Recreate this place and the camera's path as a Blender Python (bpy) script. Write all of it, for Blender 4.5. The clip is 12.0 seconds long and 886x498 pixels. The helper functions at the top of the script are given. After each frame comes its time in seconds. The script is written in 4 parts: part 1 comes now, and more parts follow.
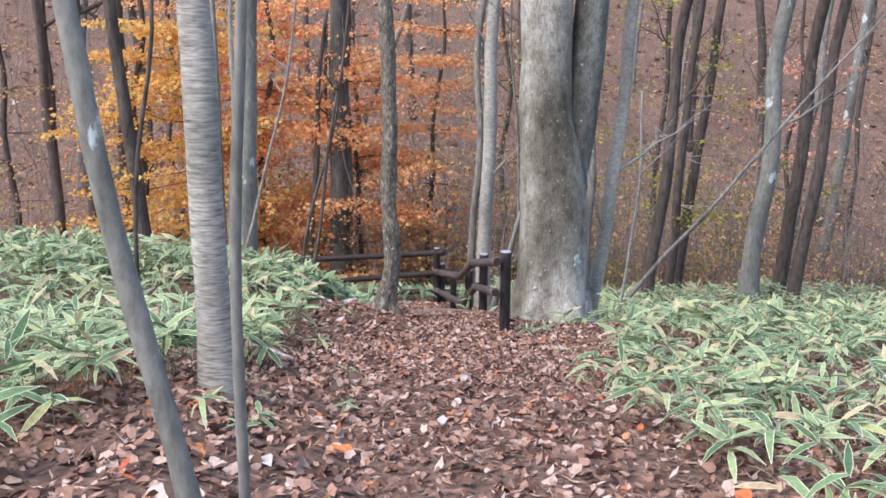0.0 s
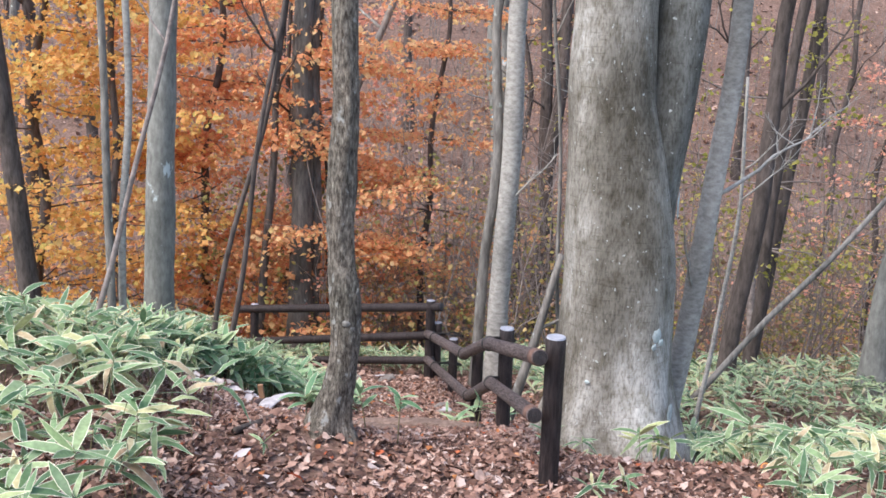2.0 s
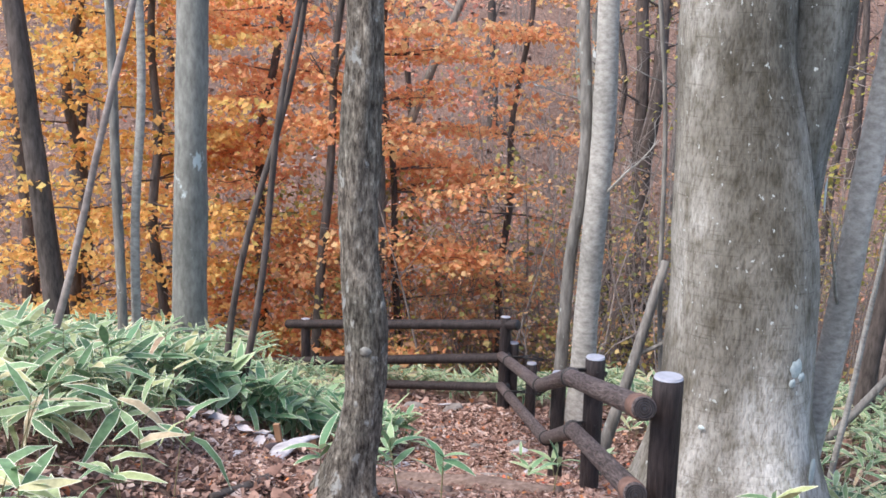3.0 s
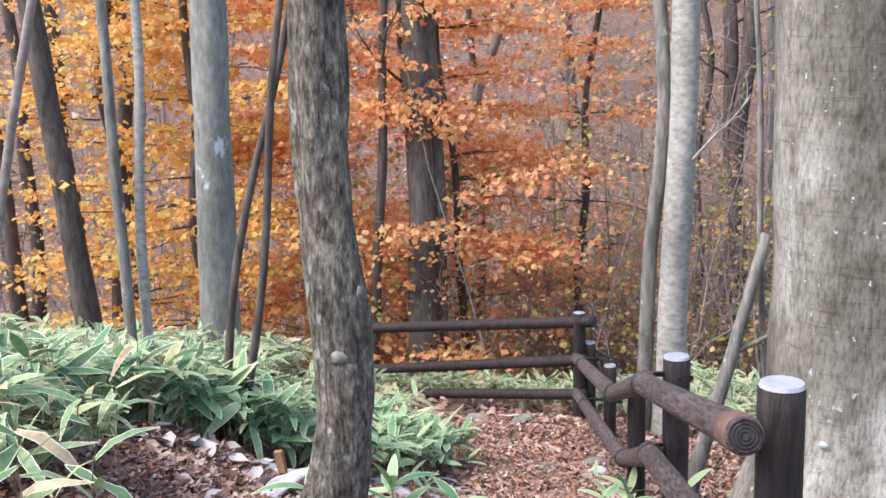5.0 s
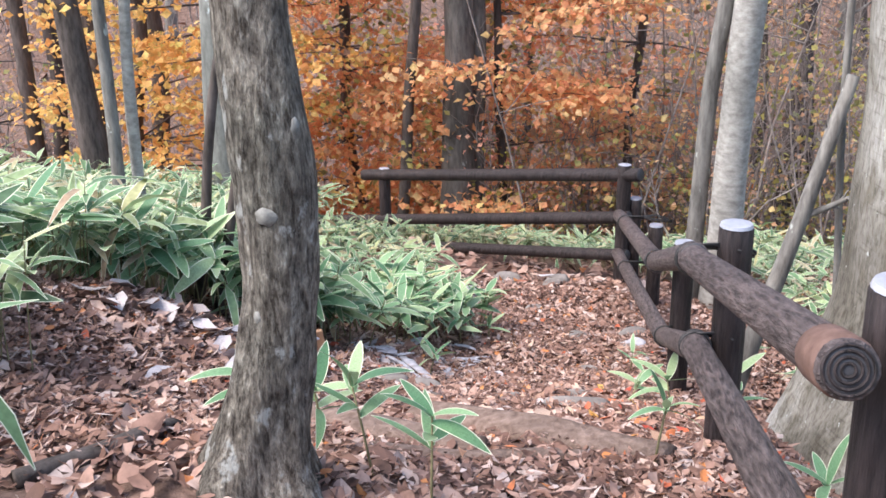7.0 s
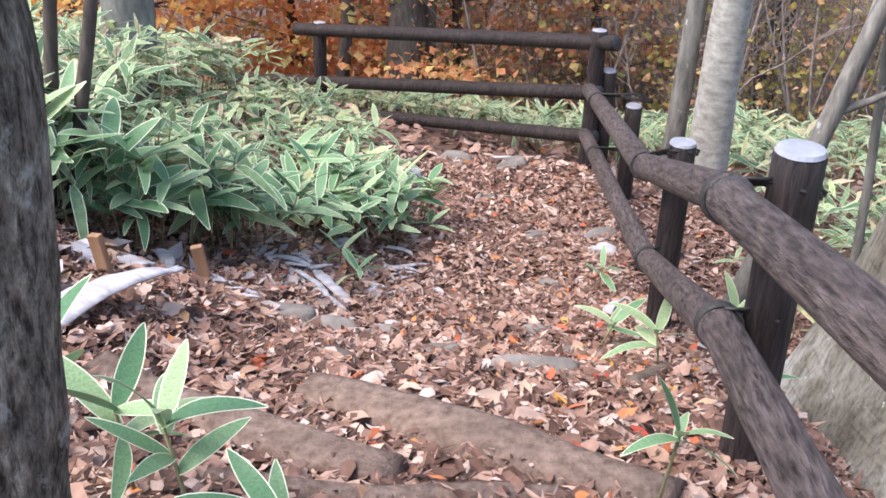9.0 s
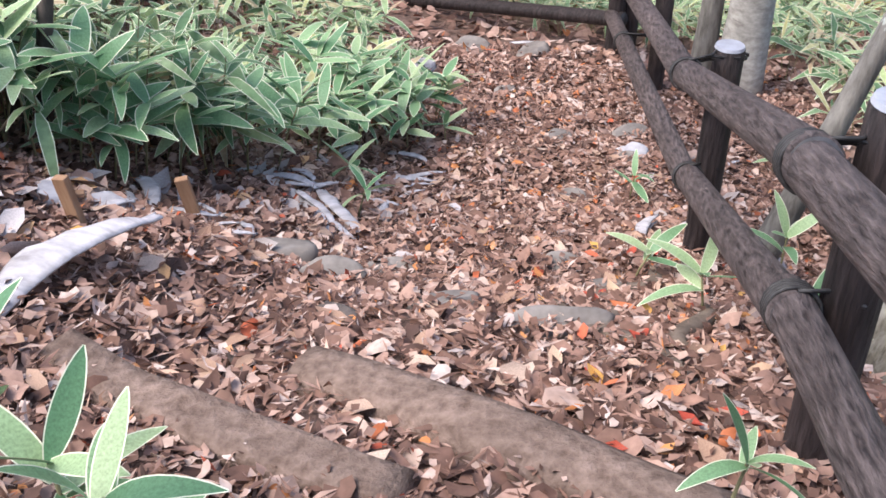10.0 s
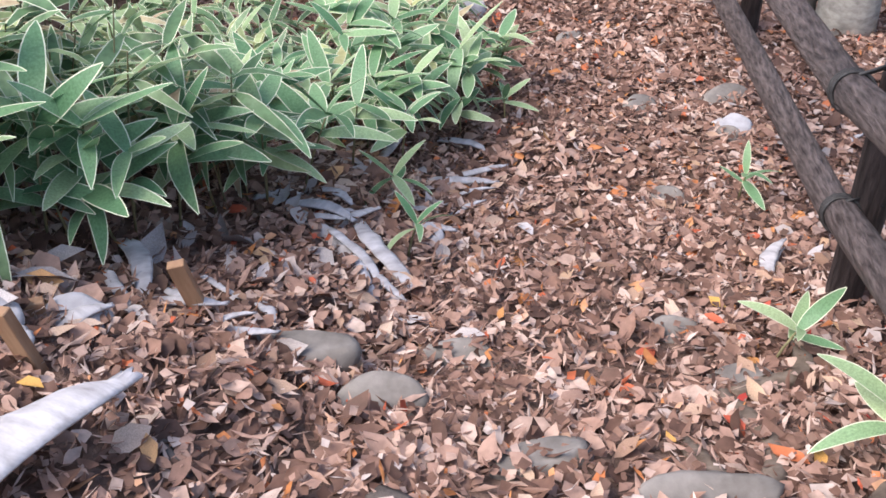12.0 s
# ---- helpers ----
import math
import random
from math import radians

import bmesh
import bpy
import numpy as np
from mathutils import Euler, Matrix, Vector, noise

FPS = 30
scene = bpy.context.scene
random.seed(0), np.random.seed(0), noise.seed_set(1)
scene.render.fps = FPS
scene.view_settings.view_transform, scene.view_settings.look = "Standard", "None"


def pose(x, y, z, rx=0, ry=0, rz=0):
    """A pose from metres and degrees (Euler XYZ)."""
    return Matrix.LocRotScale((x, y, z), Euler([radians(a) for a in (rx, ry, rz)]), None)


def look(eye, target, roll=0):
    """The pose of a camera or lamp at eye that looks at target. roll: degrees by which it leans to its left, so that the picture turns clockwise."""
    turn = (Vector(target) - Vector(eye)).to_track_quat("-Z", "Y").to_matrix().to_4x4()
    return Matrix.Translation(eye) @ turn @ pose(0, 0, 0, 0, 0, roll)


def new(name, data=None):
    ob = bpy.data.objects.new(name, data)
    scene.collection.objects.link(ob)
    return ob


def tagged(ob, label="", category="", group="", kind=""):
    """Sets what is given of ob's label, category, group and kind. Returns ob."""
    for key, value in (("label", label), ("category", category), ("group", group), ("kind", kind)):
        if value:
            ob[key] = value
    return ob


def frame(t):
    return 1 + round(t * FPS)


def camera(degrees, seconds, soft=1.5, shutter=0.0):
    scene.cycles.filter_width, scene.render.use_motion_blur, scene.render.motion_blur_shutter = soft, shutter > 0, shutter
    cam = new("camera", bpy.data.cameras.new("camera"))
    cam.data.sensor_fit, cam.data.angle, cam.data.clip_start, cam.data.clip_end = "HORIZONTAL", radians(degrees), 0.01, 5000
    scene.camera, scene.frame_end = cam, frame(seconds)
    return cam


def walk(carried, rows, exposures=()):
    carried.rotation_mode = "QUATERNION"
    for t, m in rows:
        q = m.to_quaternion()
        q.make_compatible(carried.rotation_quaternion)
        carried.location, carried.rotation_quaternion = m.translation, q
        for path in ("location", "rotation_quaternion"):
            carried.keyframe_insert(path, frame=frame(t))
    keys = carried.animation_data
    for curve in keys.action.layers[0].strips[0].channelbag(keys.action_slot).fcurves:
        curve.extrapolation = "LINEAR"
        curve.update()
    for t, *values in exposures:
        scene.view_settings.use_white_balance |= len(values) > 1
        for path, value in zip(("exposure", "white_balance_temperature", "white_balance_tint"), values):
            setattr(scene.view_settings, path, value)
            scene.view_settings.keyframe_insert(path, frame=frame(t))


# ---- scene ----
cam = camera(43.8, 12.0, 1.6)
PATH = [
    (0, (-0.451, -11.660, 4.005), (-0.354, -9.725, 3.510), 0.5),
    (0.1, (-0.451, -11.380, 3.947), (-0.350, -9.443, 3.460), 0.4),
    (0.2, (-0.450, -11.100, 3.890), (-0.347, -9.161, 3.410), 0.4),
    (0.3, (-0.450, -10.820, 3.833), (-0.343, -8.880, 3.360), 0.4),
    (0.4, (-0.450, -10.540, 3.776), (-0.340, -8.598, 3.310), 0.3),
    (0.5, (-0.449, -10.260, 3.722), (-0.336, -8.317, 3.261), 0.3),
    (0.6, (-0.447, -9.980, 3.671), (-0.333, -8.037, 3.213), 0.3),
    (0.7, (-0.444, -9.700, 3.624), (-0.329, -7.756, 3.166), 0.3),
    (0.8, (-0.441, -9.420, 3.577), (-0.326, -7.476, 3.119), 0.3),
    (0.9, (-0.438, -9.140, 3.530), (-0.321, -7.197, 3.072), 0.3),
    (1, (-0.435, -8.860, 3.482), (-0.313, -6.918, 3.022), 0.2),
    (1.1, (-0.432, -8.580, 3.434), (-0.299, -6.640, 2.968), 0.0),
    (1.2, (-0.429, -8.300, 3.385), (-0.282, -6.363, 2.911), -0.2),
    (1.3, (-0.425, -8.020, 3.336), (-0.263, -6.086, 2.854), -0.5),
    (1.4, (-0.419, -7.740, 3.286), (-0.244, -5.809, 2.797), -0.7),
    (1.5, (-0.399, -7.462, 3.231), (-0.220, -5.531, 2.740), -0.6),
    (1.6, (-0.361, -7.184, 3.168), (-0.189, -5.252, 2.682), -0.3),
    (1.7, (-0.309, -6.908, 3.100), (-0.154, -4.972, 2.625), 0.3),
    (1.8, (-0.255, -6.632, 3.031), (-0.117, -4.691, 2.567), 1.0),
    (1.9, (-0.202, -6.356, 2.961), (-0.083, -4.412, 2.508), 1.6),
    (2, (-0.156, -6.082, 2.889), (-0.058, -4.134, 2.444), 2.1),
    (2.1, (-0.121, -5.808, 2.812), (-0.047, -3.859, 2.372), 2.4),
    (2.2, (-0.092, -5.536, 2.732), (-0.044, -3.585, 2.295), 2.5),
    (2.3, (-0.065, -5.264, 2.651), (-0.044, -3.312, 2.216), 2.6),
    (2.4, (-0.039, -5.001, 2.574), (-0.043, -3.048, 2.141), 2.7),
    (2.5, (-0.015, -4.774, 2.510), (-0.039, -2.821, 2.079), 2.6),
    (2.6, (0.005, -4.602, 2.468), (-0.030, -2.649, 2.038), 2.5),
    (2.7, (0.023, -4.466, 2.439), (-0.018, -2.513, 2.010), 2.2),
    (2.8, (0.040, -4.339, 2.414), (-0.005, -2.386, 1.986), 2.0),
    (2.9, (0.058, -4.216, 2.390), (0.006, -2.263, 1.962), 1.7),
    (3, (0.074, -4.107, 2.366), (0.009, -2.154, 1.941), 1.4),
    (3.1, (0.089, -4.020, 2.344), (0.003, -2.066, 1.925), 1.2),
    (3.2, (0.104, -3.947, 2.323), (-0.011, -1.993, 1.911), 0.9),
    (4.8, (0.284, -2.804, 1.916), (0.051, -0.861, 1.503), -0.8),
    (5, (0.307, -2.684, 1.915), (0.076, -0.742, 1.499), -1.7),
    (5.5, (0.417, -2.399, 1.824), (0.062, -0.470, 1.432), 0.7),
    (6, (0.437, -2.174, 1.787), (0.105, -0.267, 1.285), -0.9),
    (6.5, (0.432, -1.898, 1.735), (0.111, -0.015, 1.144), -0.9),
    (7, (0.375, -1.711, 1.648), (0.056, 0.143, 0.968), -0.8),
    (7.5, (0.303, -1.374, 1.615), (0.088, 0.447, 0.814), -3.5),
    (7.7, (0.346, -1.313, 1.603), (0.140, 0.500, 0.783), -2.8),
    (9.3, (0.265, -0.292, 1.328), (0.050, 1.430, 0.334), 2.3),
    (9.5, (0.286, -0.213, 1.342), (0.074, 1.465, 0.274), 1.0),
    (10, (0.221, 0.017, 1.321), (-0.009, 1.651, 0.191), 0.7),
    (10.5, (0.136, 0.262, 1.342), (-0.035, 1.825, 0.105), 0.2),
    (11, (0.165, 0.542, 1.292), (-0.077, 2.091, 0.052), 1.1),
    (11.5, (0.094, 0.758, 1.264), (-0.188, 2.232, -0.059), -0.1),
    (12, (-0.041, 1.042, 1.235), (-0.314, 2.532, -0.071), -2.2),
]
walk(cam, [(t, look(eye, target, roll)) for t, eye, target, roll in PATH], exposures=[(0, 1.12), (1.5, 1.2), (3, 1.3), (5, 1.5), (7.5, 1.58), (9.5, 1.48), (10.5, 1.36), (12, 1.34)])

# ---- light: a bright overcast autumn sky ----
SUN_ELEVATION, SUN_TURN = 54, 238
world = bpy.data.worlds.new("overcast_sky")
scene.world = world
world.use_nodes = True
wn = world.node_tree.nodes
sky = wn.new("ShaderNodeTexSky")
sky.sky_type = "NISHITA"
sky.sun_disc = False
sky.sun_elevation, sky.sun_rotation = radians(SUN_ELEVATION), radians(SUN_TURN)
sky.air_density, sky.dust_density = 1.0, 1.9
wn["Background"].inputs["Strength"].default_value = 0.15
world.node_tree.links.new(sky.outputs[0], wn["Background"].inputs["Color"])
sun_data = bpy.data.lights.new("sun", "SUN")
sun_data.energy, sun_data.angle, sun_data.color = 1.6, radians(40), (1.0, 0.97, 0.94)
sun = new("sun", sun_data)
sun.matrix_world = look((0, 0, 30), (30 * math.cos(radians(SUN_ELEVATION)) * -math.sin(radians(SUN_TURN)), 30 * math.cos(radians(SUN_ELEVATION)) * -math.cos(radians(SUN_TURN)), 30 - 30 * math.sin(radians(SUN_ELEVATION))))


# ---- materials ----
def ramp_node(nt, fac, stops, interpolation="LINEAR"):
    node = nt.nodes.new("ShaderNodeValToRGB")
    node.color_ramp.interpolation = interpolation
    while len(node.color_ramp.elements) < len(stops):
        node.color_ramp.elements.new(0.5)
    for e, (p, c) in zip(node.color_ramp.elements, stops):
        e.position, e.color = p, (*c, 1)
    nt.links.new(fac, node.inputs[0])
    return node.outputs[0]


def noise_node(nt, scale, detail=4.0, stretch=(1, 1, 1), rough=0.55, fall=0.0):
    co = nt.nodes.new("ShaderNodeTexCoord")
    mp = nt.nodes.new("ShaderNodeMapping")
    mp.vector_type = "TEXTURE"
    mp.inputs["Scale"].default_value = [1 / q for q in stretch]
    mp.inputs["Rotation"].default_value = (fall, 0, 0)
    nz = nt.nodes.new("ShaderNodeTexNoise")
    nz.inputs["Scale"].default_value, nz.inputs["Detail"].default_value, nz.inputs["Roughness"].default_value = scale, detail, rough
    nt.links.new(co.outputs["Object"], mp.inputs[0])
    nt.links.new(mp.outputs[0], nz.inputs["Vector"])
    return nz.outputs["Fac"]


def mix_node(nt, fac, a, b, mode="MIX"):
    node = nt.nodes.new("ShaderNodeMix")
    node.data_type, node.blend_type = "RGBA", mode
    if isinstance(fac, float):
        node.inputs[0].default_value = fac
    else:
        nt.links.new(fac, node.inputs[0])
    nt.links.new(a, node.inputs[6])
    if isinstance(b, tuple):
        node.inputs[7].default_value = (*b, 1)
    else:
        nt.links.new(b, node.inputs[7])
    return node.outputs[2]


def bump_node(nt, bsdf, fac, strength, distance):
    node = nt.nodes.new("ShaderNodeBump")
    node.inputs["Strength"].default_value, node.inputs["Distance"].default_value = strength, distance
    nt.links.new(fac, node.inputs["Height"])
    nt.links.new(node.outputs[0], bsdf.inputs["Normal"])


def blank(name, roughness=0.8, specular=0.3):
    m = bpy.data.materials.new(name)
    m.use_nodes = True
    b = m.node_tree.nodes["Principled BSDF"]
    b.inputs["Roughness"].default_value = roughness
    b.inputs["Specular IOR Level"].default_value = specular
    return m, m.node_tree, b


def bark(name, dark, light, patch=None, patch_at=0.62, scale=14, stretch=(1, 1, 0.25), bump=0.5, patch_scale=5.0, patch_stretch=(1, 1, 0.6), depth=0.6):
    """Bark: grain along or across the trunk, large tonal drift and lichen patches."""
    m, nt, b = blank(name, 0.85, 0.2)
    grain = noise_node(nt, scale, 6, stretch, 0.65)
    drift = noise_node(nt, 1.7, 3, (1, 1, 0.5))
    col = ramp_node(nt, grain, [(0.32, dark), (0.66, light)])
    shade = ramp_node(nt, drift, [(0.32, (depth, depth, depth * 0.97)), (0.68, (1.1, 1.08, 1.05))])
    col = mix_node(nt, 1.0, col, shade, "MULTIPLY")
    if patch:
        spots = noise_node(nt, patch_scale, 5, patch_stretch, 0.6)
        mask = ramp_node(nt, spots, [(patch_at, (0, 0, 0)), (patch_at + 0.035, (1, 1, 1))])
        col = mix_node(nt, mask, col, patch)
    nt.links.new(col, b.inputs["Base Color"])
    bump_node(nt, b, grain, bump, 0.012)
    return m


def leafy(name, stops, rough=0.6, translucent=0.25, spread=True):
    """Leaves, each with its own tone, a little light coming through them."""
    m, nt, b = blank(name, rough, 0.3)
    if spread:
        g = nt.nodes.new("ShaderNodeNewGeometry")
        col = ramp_node(nt, g.outputs["Random Per Island"], stops)
    else:
        g = nt.nodes.new("ShaderNodeObjectInfo")
        col = ramp_node(nt, g.outputs["Random"], stops)
    mottle = noise_node(nt, 38, 3)
    col = mix_node(nt, 1.0, col, ramp_node(nt, mottle, [(0.3, (0.72, 0.7, 0.68)), (0.7, (1.12, 1.1, 1.08))]), "MULTIPLY")
    nt.links.new(col, b.inputs["Base Color"])
    if translucent:
        tr = nt.nodes.new("ShaderNodeBsdfTranslucent")
        nt.links.new(col, tr.inputs["Color"])
        mx = nt.nodes.new("ShaderNodeMixShader")
        mx.inputs[0].default_value = translucent
        nt.links.new(b.outputs[0], mx.inputs[1])
        nt.links.new(tr.outputs[0], mx.inputs[2])
        nt.links.new(mx.outputs[0], nt.nodes["Material Output"].inputs["Surface"])
    return m


def plain(name, dark, light, scale=20, rough=0.8, bump=0.3, stretch=(1, 1, 1), specular=0.3, distance=0.005, fall=0.0):
    m, nt, b = blank(name, rough, specular)
    n = noise_node(nt, scale, 6, stretch, 0.6, fall)
    big = noise_node(nt, scale * 0.13, 3, stretch, 0.55, fall)
    col = ramp_node(nt, n, [(0.3, dark), (0.7, light)])
    col = mix_node(nt, 1.0, col, ramp_node(nt, big, [(0.3, (0.75, 0.75, 0.75)), (0.7, (1.1, 1.1, 1.1))]), "MULTIPLY")
    nt.links.new(col, b.inputs["Base Color"])
    bump_node(nt, b, n, bump, distance)
    return m


def smooth_bark(name, dark, light, pale, drift_scale=1.3):
    """Beech bark: short upright flecks, fine cross wrinkles, broad pale and mossy areas, lichen dots."""
    m, nt, b = blank(name, 0.85, 0.2)
    fleck = noise_node(nt, 52, 4, (1, 1, 0.30), 0.7)
    wrinkle = noise_node(nt, 34, 3, (0.13, 0.13, 2.2), 0.6)
    clump = noise_node(nt, 9, 4, (1, 1, 0.55), 0.65)
    drift = noise_node(nt, drift_scale, 3, (1, 1, 0.45))
    col = ramp_node(nt, drift, [(0.36, dark), (0.50, light), (0.66, pale)])
    col = mix_node(nt, 1.0, col, ramp_node(nt, clump, [(0.34, (0.62, 0.60, 0.55)), (0.52, (1.0, 1.0, 1.0)), (0.70, (1.22, 1.22, 1.22))]), "MULTIPLY")
    col = mix_node(nt, 1.0, col, ramp_node(nt, fleck, [(0.38, (0.64, 0.62, 0.59)), (0.50, (1.0, 1.0, 1.0)), (0.66, (1.22, 1.22, 1.20))]), "MULTIPLY")
    col = mix_node(nt, 1.0, col, ramp_node(nt, wrinkle, [(0.30, (0.70, 0.69, 0.67)), (0.42, (1.0, 1.0, 1.0))]), "MULTIPLY")
    dots = ramp_node(nt, noise_node(nt, 24, 4, (1, 1, 0.7), 0.6), [(0.66, (0, 0, 0)), (0.69, (1, 1, 1))])
    col = mix_node(nt, dots, col, (0.52, 0.53, 0.50))
    nt.links.new(col, b.inputs["Base Color"])
    bump_node(nt, b, fleck, 0.8, 0.015)
    return m


def flaky_bark(name):
    """Dark plates split by upright cracks, with paler scales and grey-white lichen scabs."""
    m, nt, b = blank(name, 0.9, 0.15)
    crack = noise_node(nt, 80, 5, (1, 1, 0.22), 0.75)
    scale = noise_node(nt, 38, 5, (1, 1, 0.38), 0.72)
    drift = noise_node(nt, 3.2, 3, (1, 1, 0.5))
    col = ramp_node(nt, scale, [(0.36, (0.085, 0.072, 0.064)), (0.50, (0.185, 0.162, 0.143)), (0.60, (0.285, 0.255, 0.225)), (0.68, (0.43, 0.40, 0.365))])
    col = mix_node(nt, 1.0, col, ramp_node(nt, crack, [(0.38, (0.38, 0.35, 0.33)), (0.48, (1.0, 1.0, 1.0)), (0.64, (1.6, 1.58, 1.54))]), "MULTIPLY")
    col = mix_node(nt, 1.0, col, ramp_node(nt, drift, [(0.34, (0.72, 0.74, 0.70)), (0.66, (1.2, 1.16, 1.1))]), "MULTIPLY")
    scab = ramp_node(nt, noise_node(nt, 13, 5, (1, 1, 0.6), 0.65), [(0.60, (0, 0, 0)), (0.66, (1, 1, 1))])
    col = mix_node(nt, scab, col, (0.44, 0.43, 0.40))
    nt.links.new(col, b.inputs["Base Color"])
    add = nt.nodes.new("ShaderNodeMath")
    add.operation = "ADD"
    nt.links.new(crack, add.inputs[0])
    nt.links.new(scale, add.inputs[1])
    bump_node(nt, b, add.outputs[0], 1.0, 0.022)
    return m


BEECH = smooth_bark("beech_bark", (0.135, 0.120, 0.098), (0.285, 0.262, 0.228), (0.58, 0.555, 0.525), 1.1)
# the same bark darkened: moss, and the stem's shaded side put into the colour
BEECH_STEM = smooth_bark("shaded_mossy_beech_bark", (0.075, 0.072, 0.064), (0.135, 0.132, 0.120), (0.24, 0.24, 0.225))
BIRCH = bark("birch_bark", (0.27, 0.25, 0.235), (0.53, 0.505, 0.475), (0.20, 0.18, 0.165), 0.69, 22, (0.7, 0.7, 1.2), 0.3, 20, (0.25, 0.25, 1.6), 0.6)
BIRCH_BANDED = bark("banded_birch_bark", (0.20, 0.185, 0.17), (0.60, 0.57, 0.54), (0.14, 0.12, 0.11), 0.665, 26, (0.35, 0.35, 2.6), 0.5, 22, (0.2, 0.2, 1.8), 0.6)
GREY_BARK = bark("grey_bark", (0.13, 0.118, 0.11), (0.33, 0.31, 0.29), (0.45, 0.47, 0.43), 0.64, 26, (1, 1, 0.22), 0.7, 9)
ROUGH_BARK = flaky_bark("rough_bark")
DARK_BARK = bark("dark_bark", (0.055, 0.044, 0.040), (0.16, 0.13, 0.12), None, 0, 22, (1, 1, 0.25), 0.7)
GREY_DARK = bark("dull_grey_bark", (0.075, 0.066, 0.062), (0.20, 0.178, 0.165), (0.28, 0.28, 0.26), 0.66, 24, (1, 1, 0.22), 0.7, 8)
BLUE_BARK = bark("lichened_bark", (0.17, 0.165, 0.155), (0.32, 0.32, 0.30), (0.55, 0.60, 0.60), 0.64, 20, (1, 1, 0.4), 0.4, 4)
TWIG = plain("twig_bark", (0.15, 0.12, 0.108), (0.38, 0.32, 0.295), 18, 0.85, 0.3)
POST = plain("dark_resin_log", (0.010, 0.007, 0.007), (0.062, 0.045, 0.044), 60, 0.62, 1.0, (1, 1, 0.14), 0.35, 0.016)
RAIL = plain("brown_resin_log", (0.022, 0.015, 0.015), (0.225, 0.175, 0.168), 85, 0.6, 1.0, (1, 0.13, 1), 0.35, 0.03, -0.30)
POST_TOP = plain("pale_post_top", (0.30, 0.30, 0.34), (0.46, 0.46, 0.52), 22, 0.35, 0.15, (1, 1, 1), 0.5)
RAIL_END = plain("ringed_rail_end", (0.035, 0.032, 0.035), (0.085, 0.08, 0.085), 40, 0.5, 0.2)
SLEEVE = plain("rusty_sleeve", (0.10, 0.055, 0.042), (0.21, 0.125, 0.10), 30, 0.7, 0.5)
WIRE = plain("blackened_tie_wire", (0.02, 0.018, 0.018), (0.06, 0.055, 0.055), 60, 0.5, 0.3)
SOIL = plain("leafy_soil", (0.085, 0.052, 0.040), (0.31, 0.20, 0.16), 16, 0.95, 0.8, (1, 1, 1), 0.15, 0.03)
MUD_LOG = plain("muddy_log", (0.12, 0.078, 0.060), (0.29, 0.205, 0.168), 34, 0.9, 1.0, (1, 1, 1), 0.2, 0.014)
ROOT = plain("root_bark", (0.10, 0.07, 0.052), (0.25, 0.19, 0.15), 24, 0.9, 0.6)
STONE = plain("grey_stone", (0.16, 0.135, 0.12), (0.31, 0.27, 0.245), 14, 0.85, 0.5)
PALE_STONE = plain("pale_stone", (0.34, 0.32, 0.34), (0.56, 0.53, 0.56), 16, 0.8, 0.4)
PALE = plain("pale_weathered_bark", (0.36, 0.325, 0.33), (0.72, 0.67, 0.69), 30, 0.8, 0.6, (1, 0.3, 1))
LICHEN = plain("lichen", (0.42, 0.48, 0.47), (0.62, 0.67, 0.66), 40, 0.9, 0.3)
PALE_SCAB = plain("pale_scab", (0.17, 0.16, 0.142), (0.33, 0.315, 0.285), 60, 0.9, 0.5)
STAKE = plain("sawn_stake_wood", (0.28, 0.15, 0.085), (0.48, 0.29, 0.18), 30, 0.8, 0.4, (1, 1, 0.2))
LITTER = leafy("fallen_leaves", [(0.0, (0.080, 0.041, 0.031)), (0.25, (0.19, 0.102, 0.075)), (0.50, (0.315, 0.180, 0.138)), (0.74, (0.44, 0.278, 0.222)), (0.90, (0.55, 0.395, 0.335)), (0.965, (0.62, 0.50, 0.46)), (0.98, (0.58, 0.25, 0.09)), (1.0, (0.46, 0.09, 0.05))], 0.65, 0.0)
LEAF_PIECE = leafy("fallen_leaf", [(0.0, (0.22, 0.12, 0.08)), (0.4, (0.44, 0.28, 0.20)), (0.8, (0.58, 0.43, 0.35)), (1.0, (0.60, 0.34, 0.16))], 0.65, 0.0, False)
RED_LEAF = leafy("red_and_orange_leaf", [(0.0, (0.42, 0.05, 0.04)), (0.35, (0.55, 0.14, 0.07)), (0.7, (0.62, 0.27, 0.10)), (1.0, (0.72, 0.42, 0.12))], 0.6, 0.0, False)
PALE_LEAF = leafy("pale_fallen_leaf", [(0.0, (0.36, 0.30, 0.29)), (1.0, (0.58, 0.53, 0.54))], 0.6, 0.0, False)
BLADE = leafy("bamboo_grass_green", [(0.0, (0.10, 0.185, 0.095)), (0.4, (0.205, 0.335, 0.165)), (0.75, (0.39, 0.51, 0.27)), (0.86, (0.50, 0.53, 0.25)), (0.93, (0.62, 0.51, 0.33)), (1.0, (0.45, 0.31, 0.21))], 0.40, 0.25)
BLADE_ONE = leafy("bamboo_grass_leaf", [(0.0, (0.125, 0.265, 0.135)), (0.6, (0.255, 0.43, 0.225)), (1.0, (0.45, 0.57, 0.32))], 0.42, 0.25, False)
MARGIN = plain("cream_leaf_margin", (0.66, 0.67, 0.47), (0.84, 0.82, 0.63), 30, 0.6, 0.1)
STALK = plain("bamboo_grass_stalk", (0.16, 0.14, 0.07), (0.32, 0.28, 0.15), 30, 0.7, 0.2)
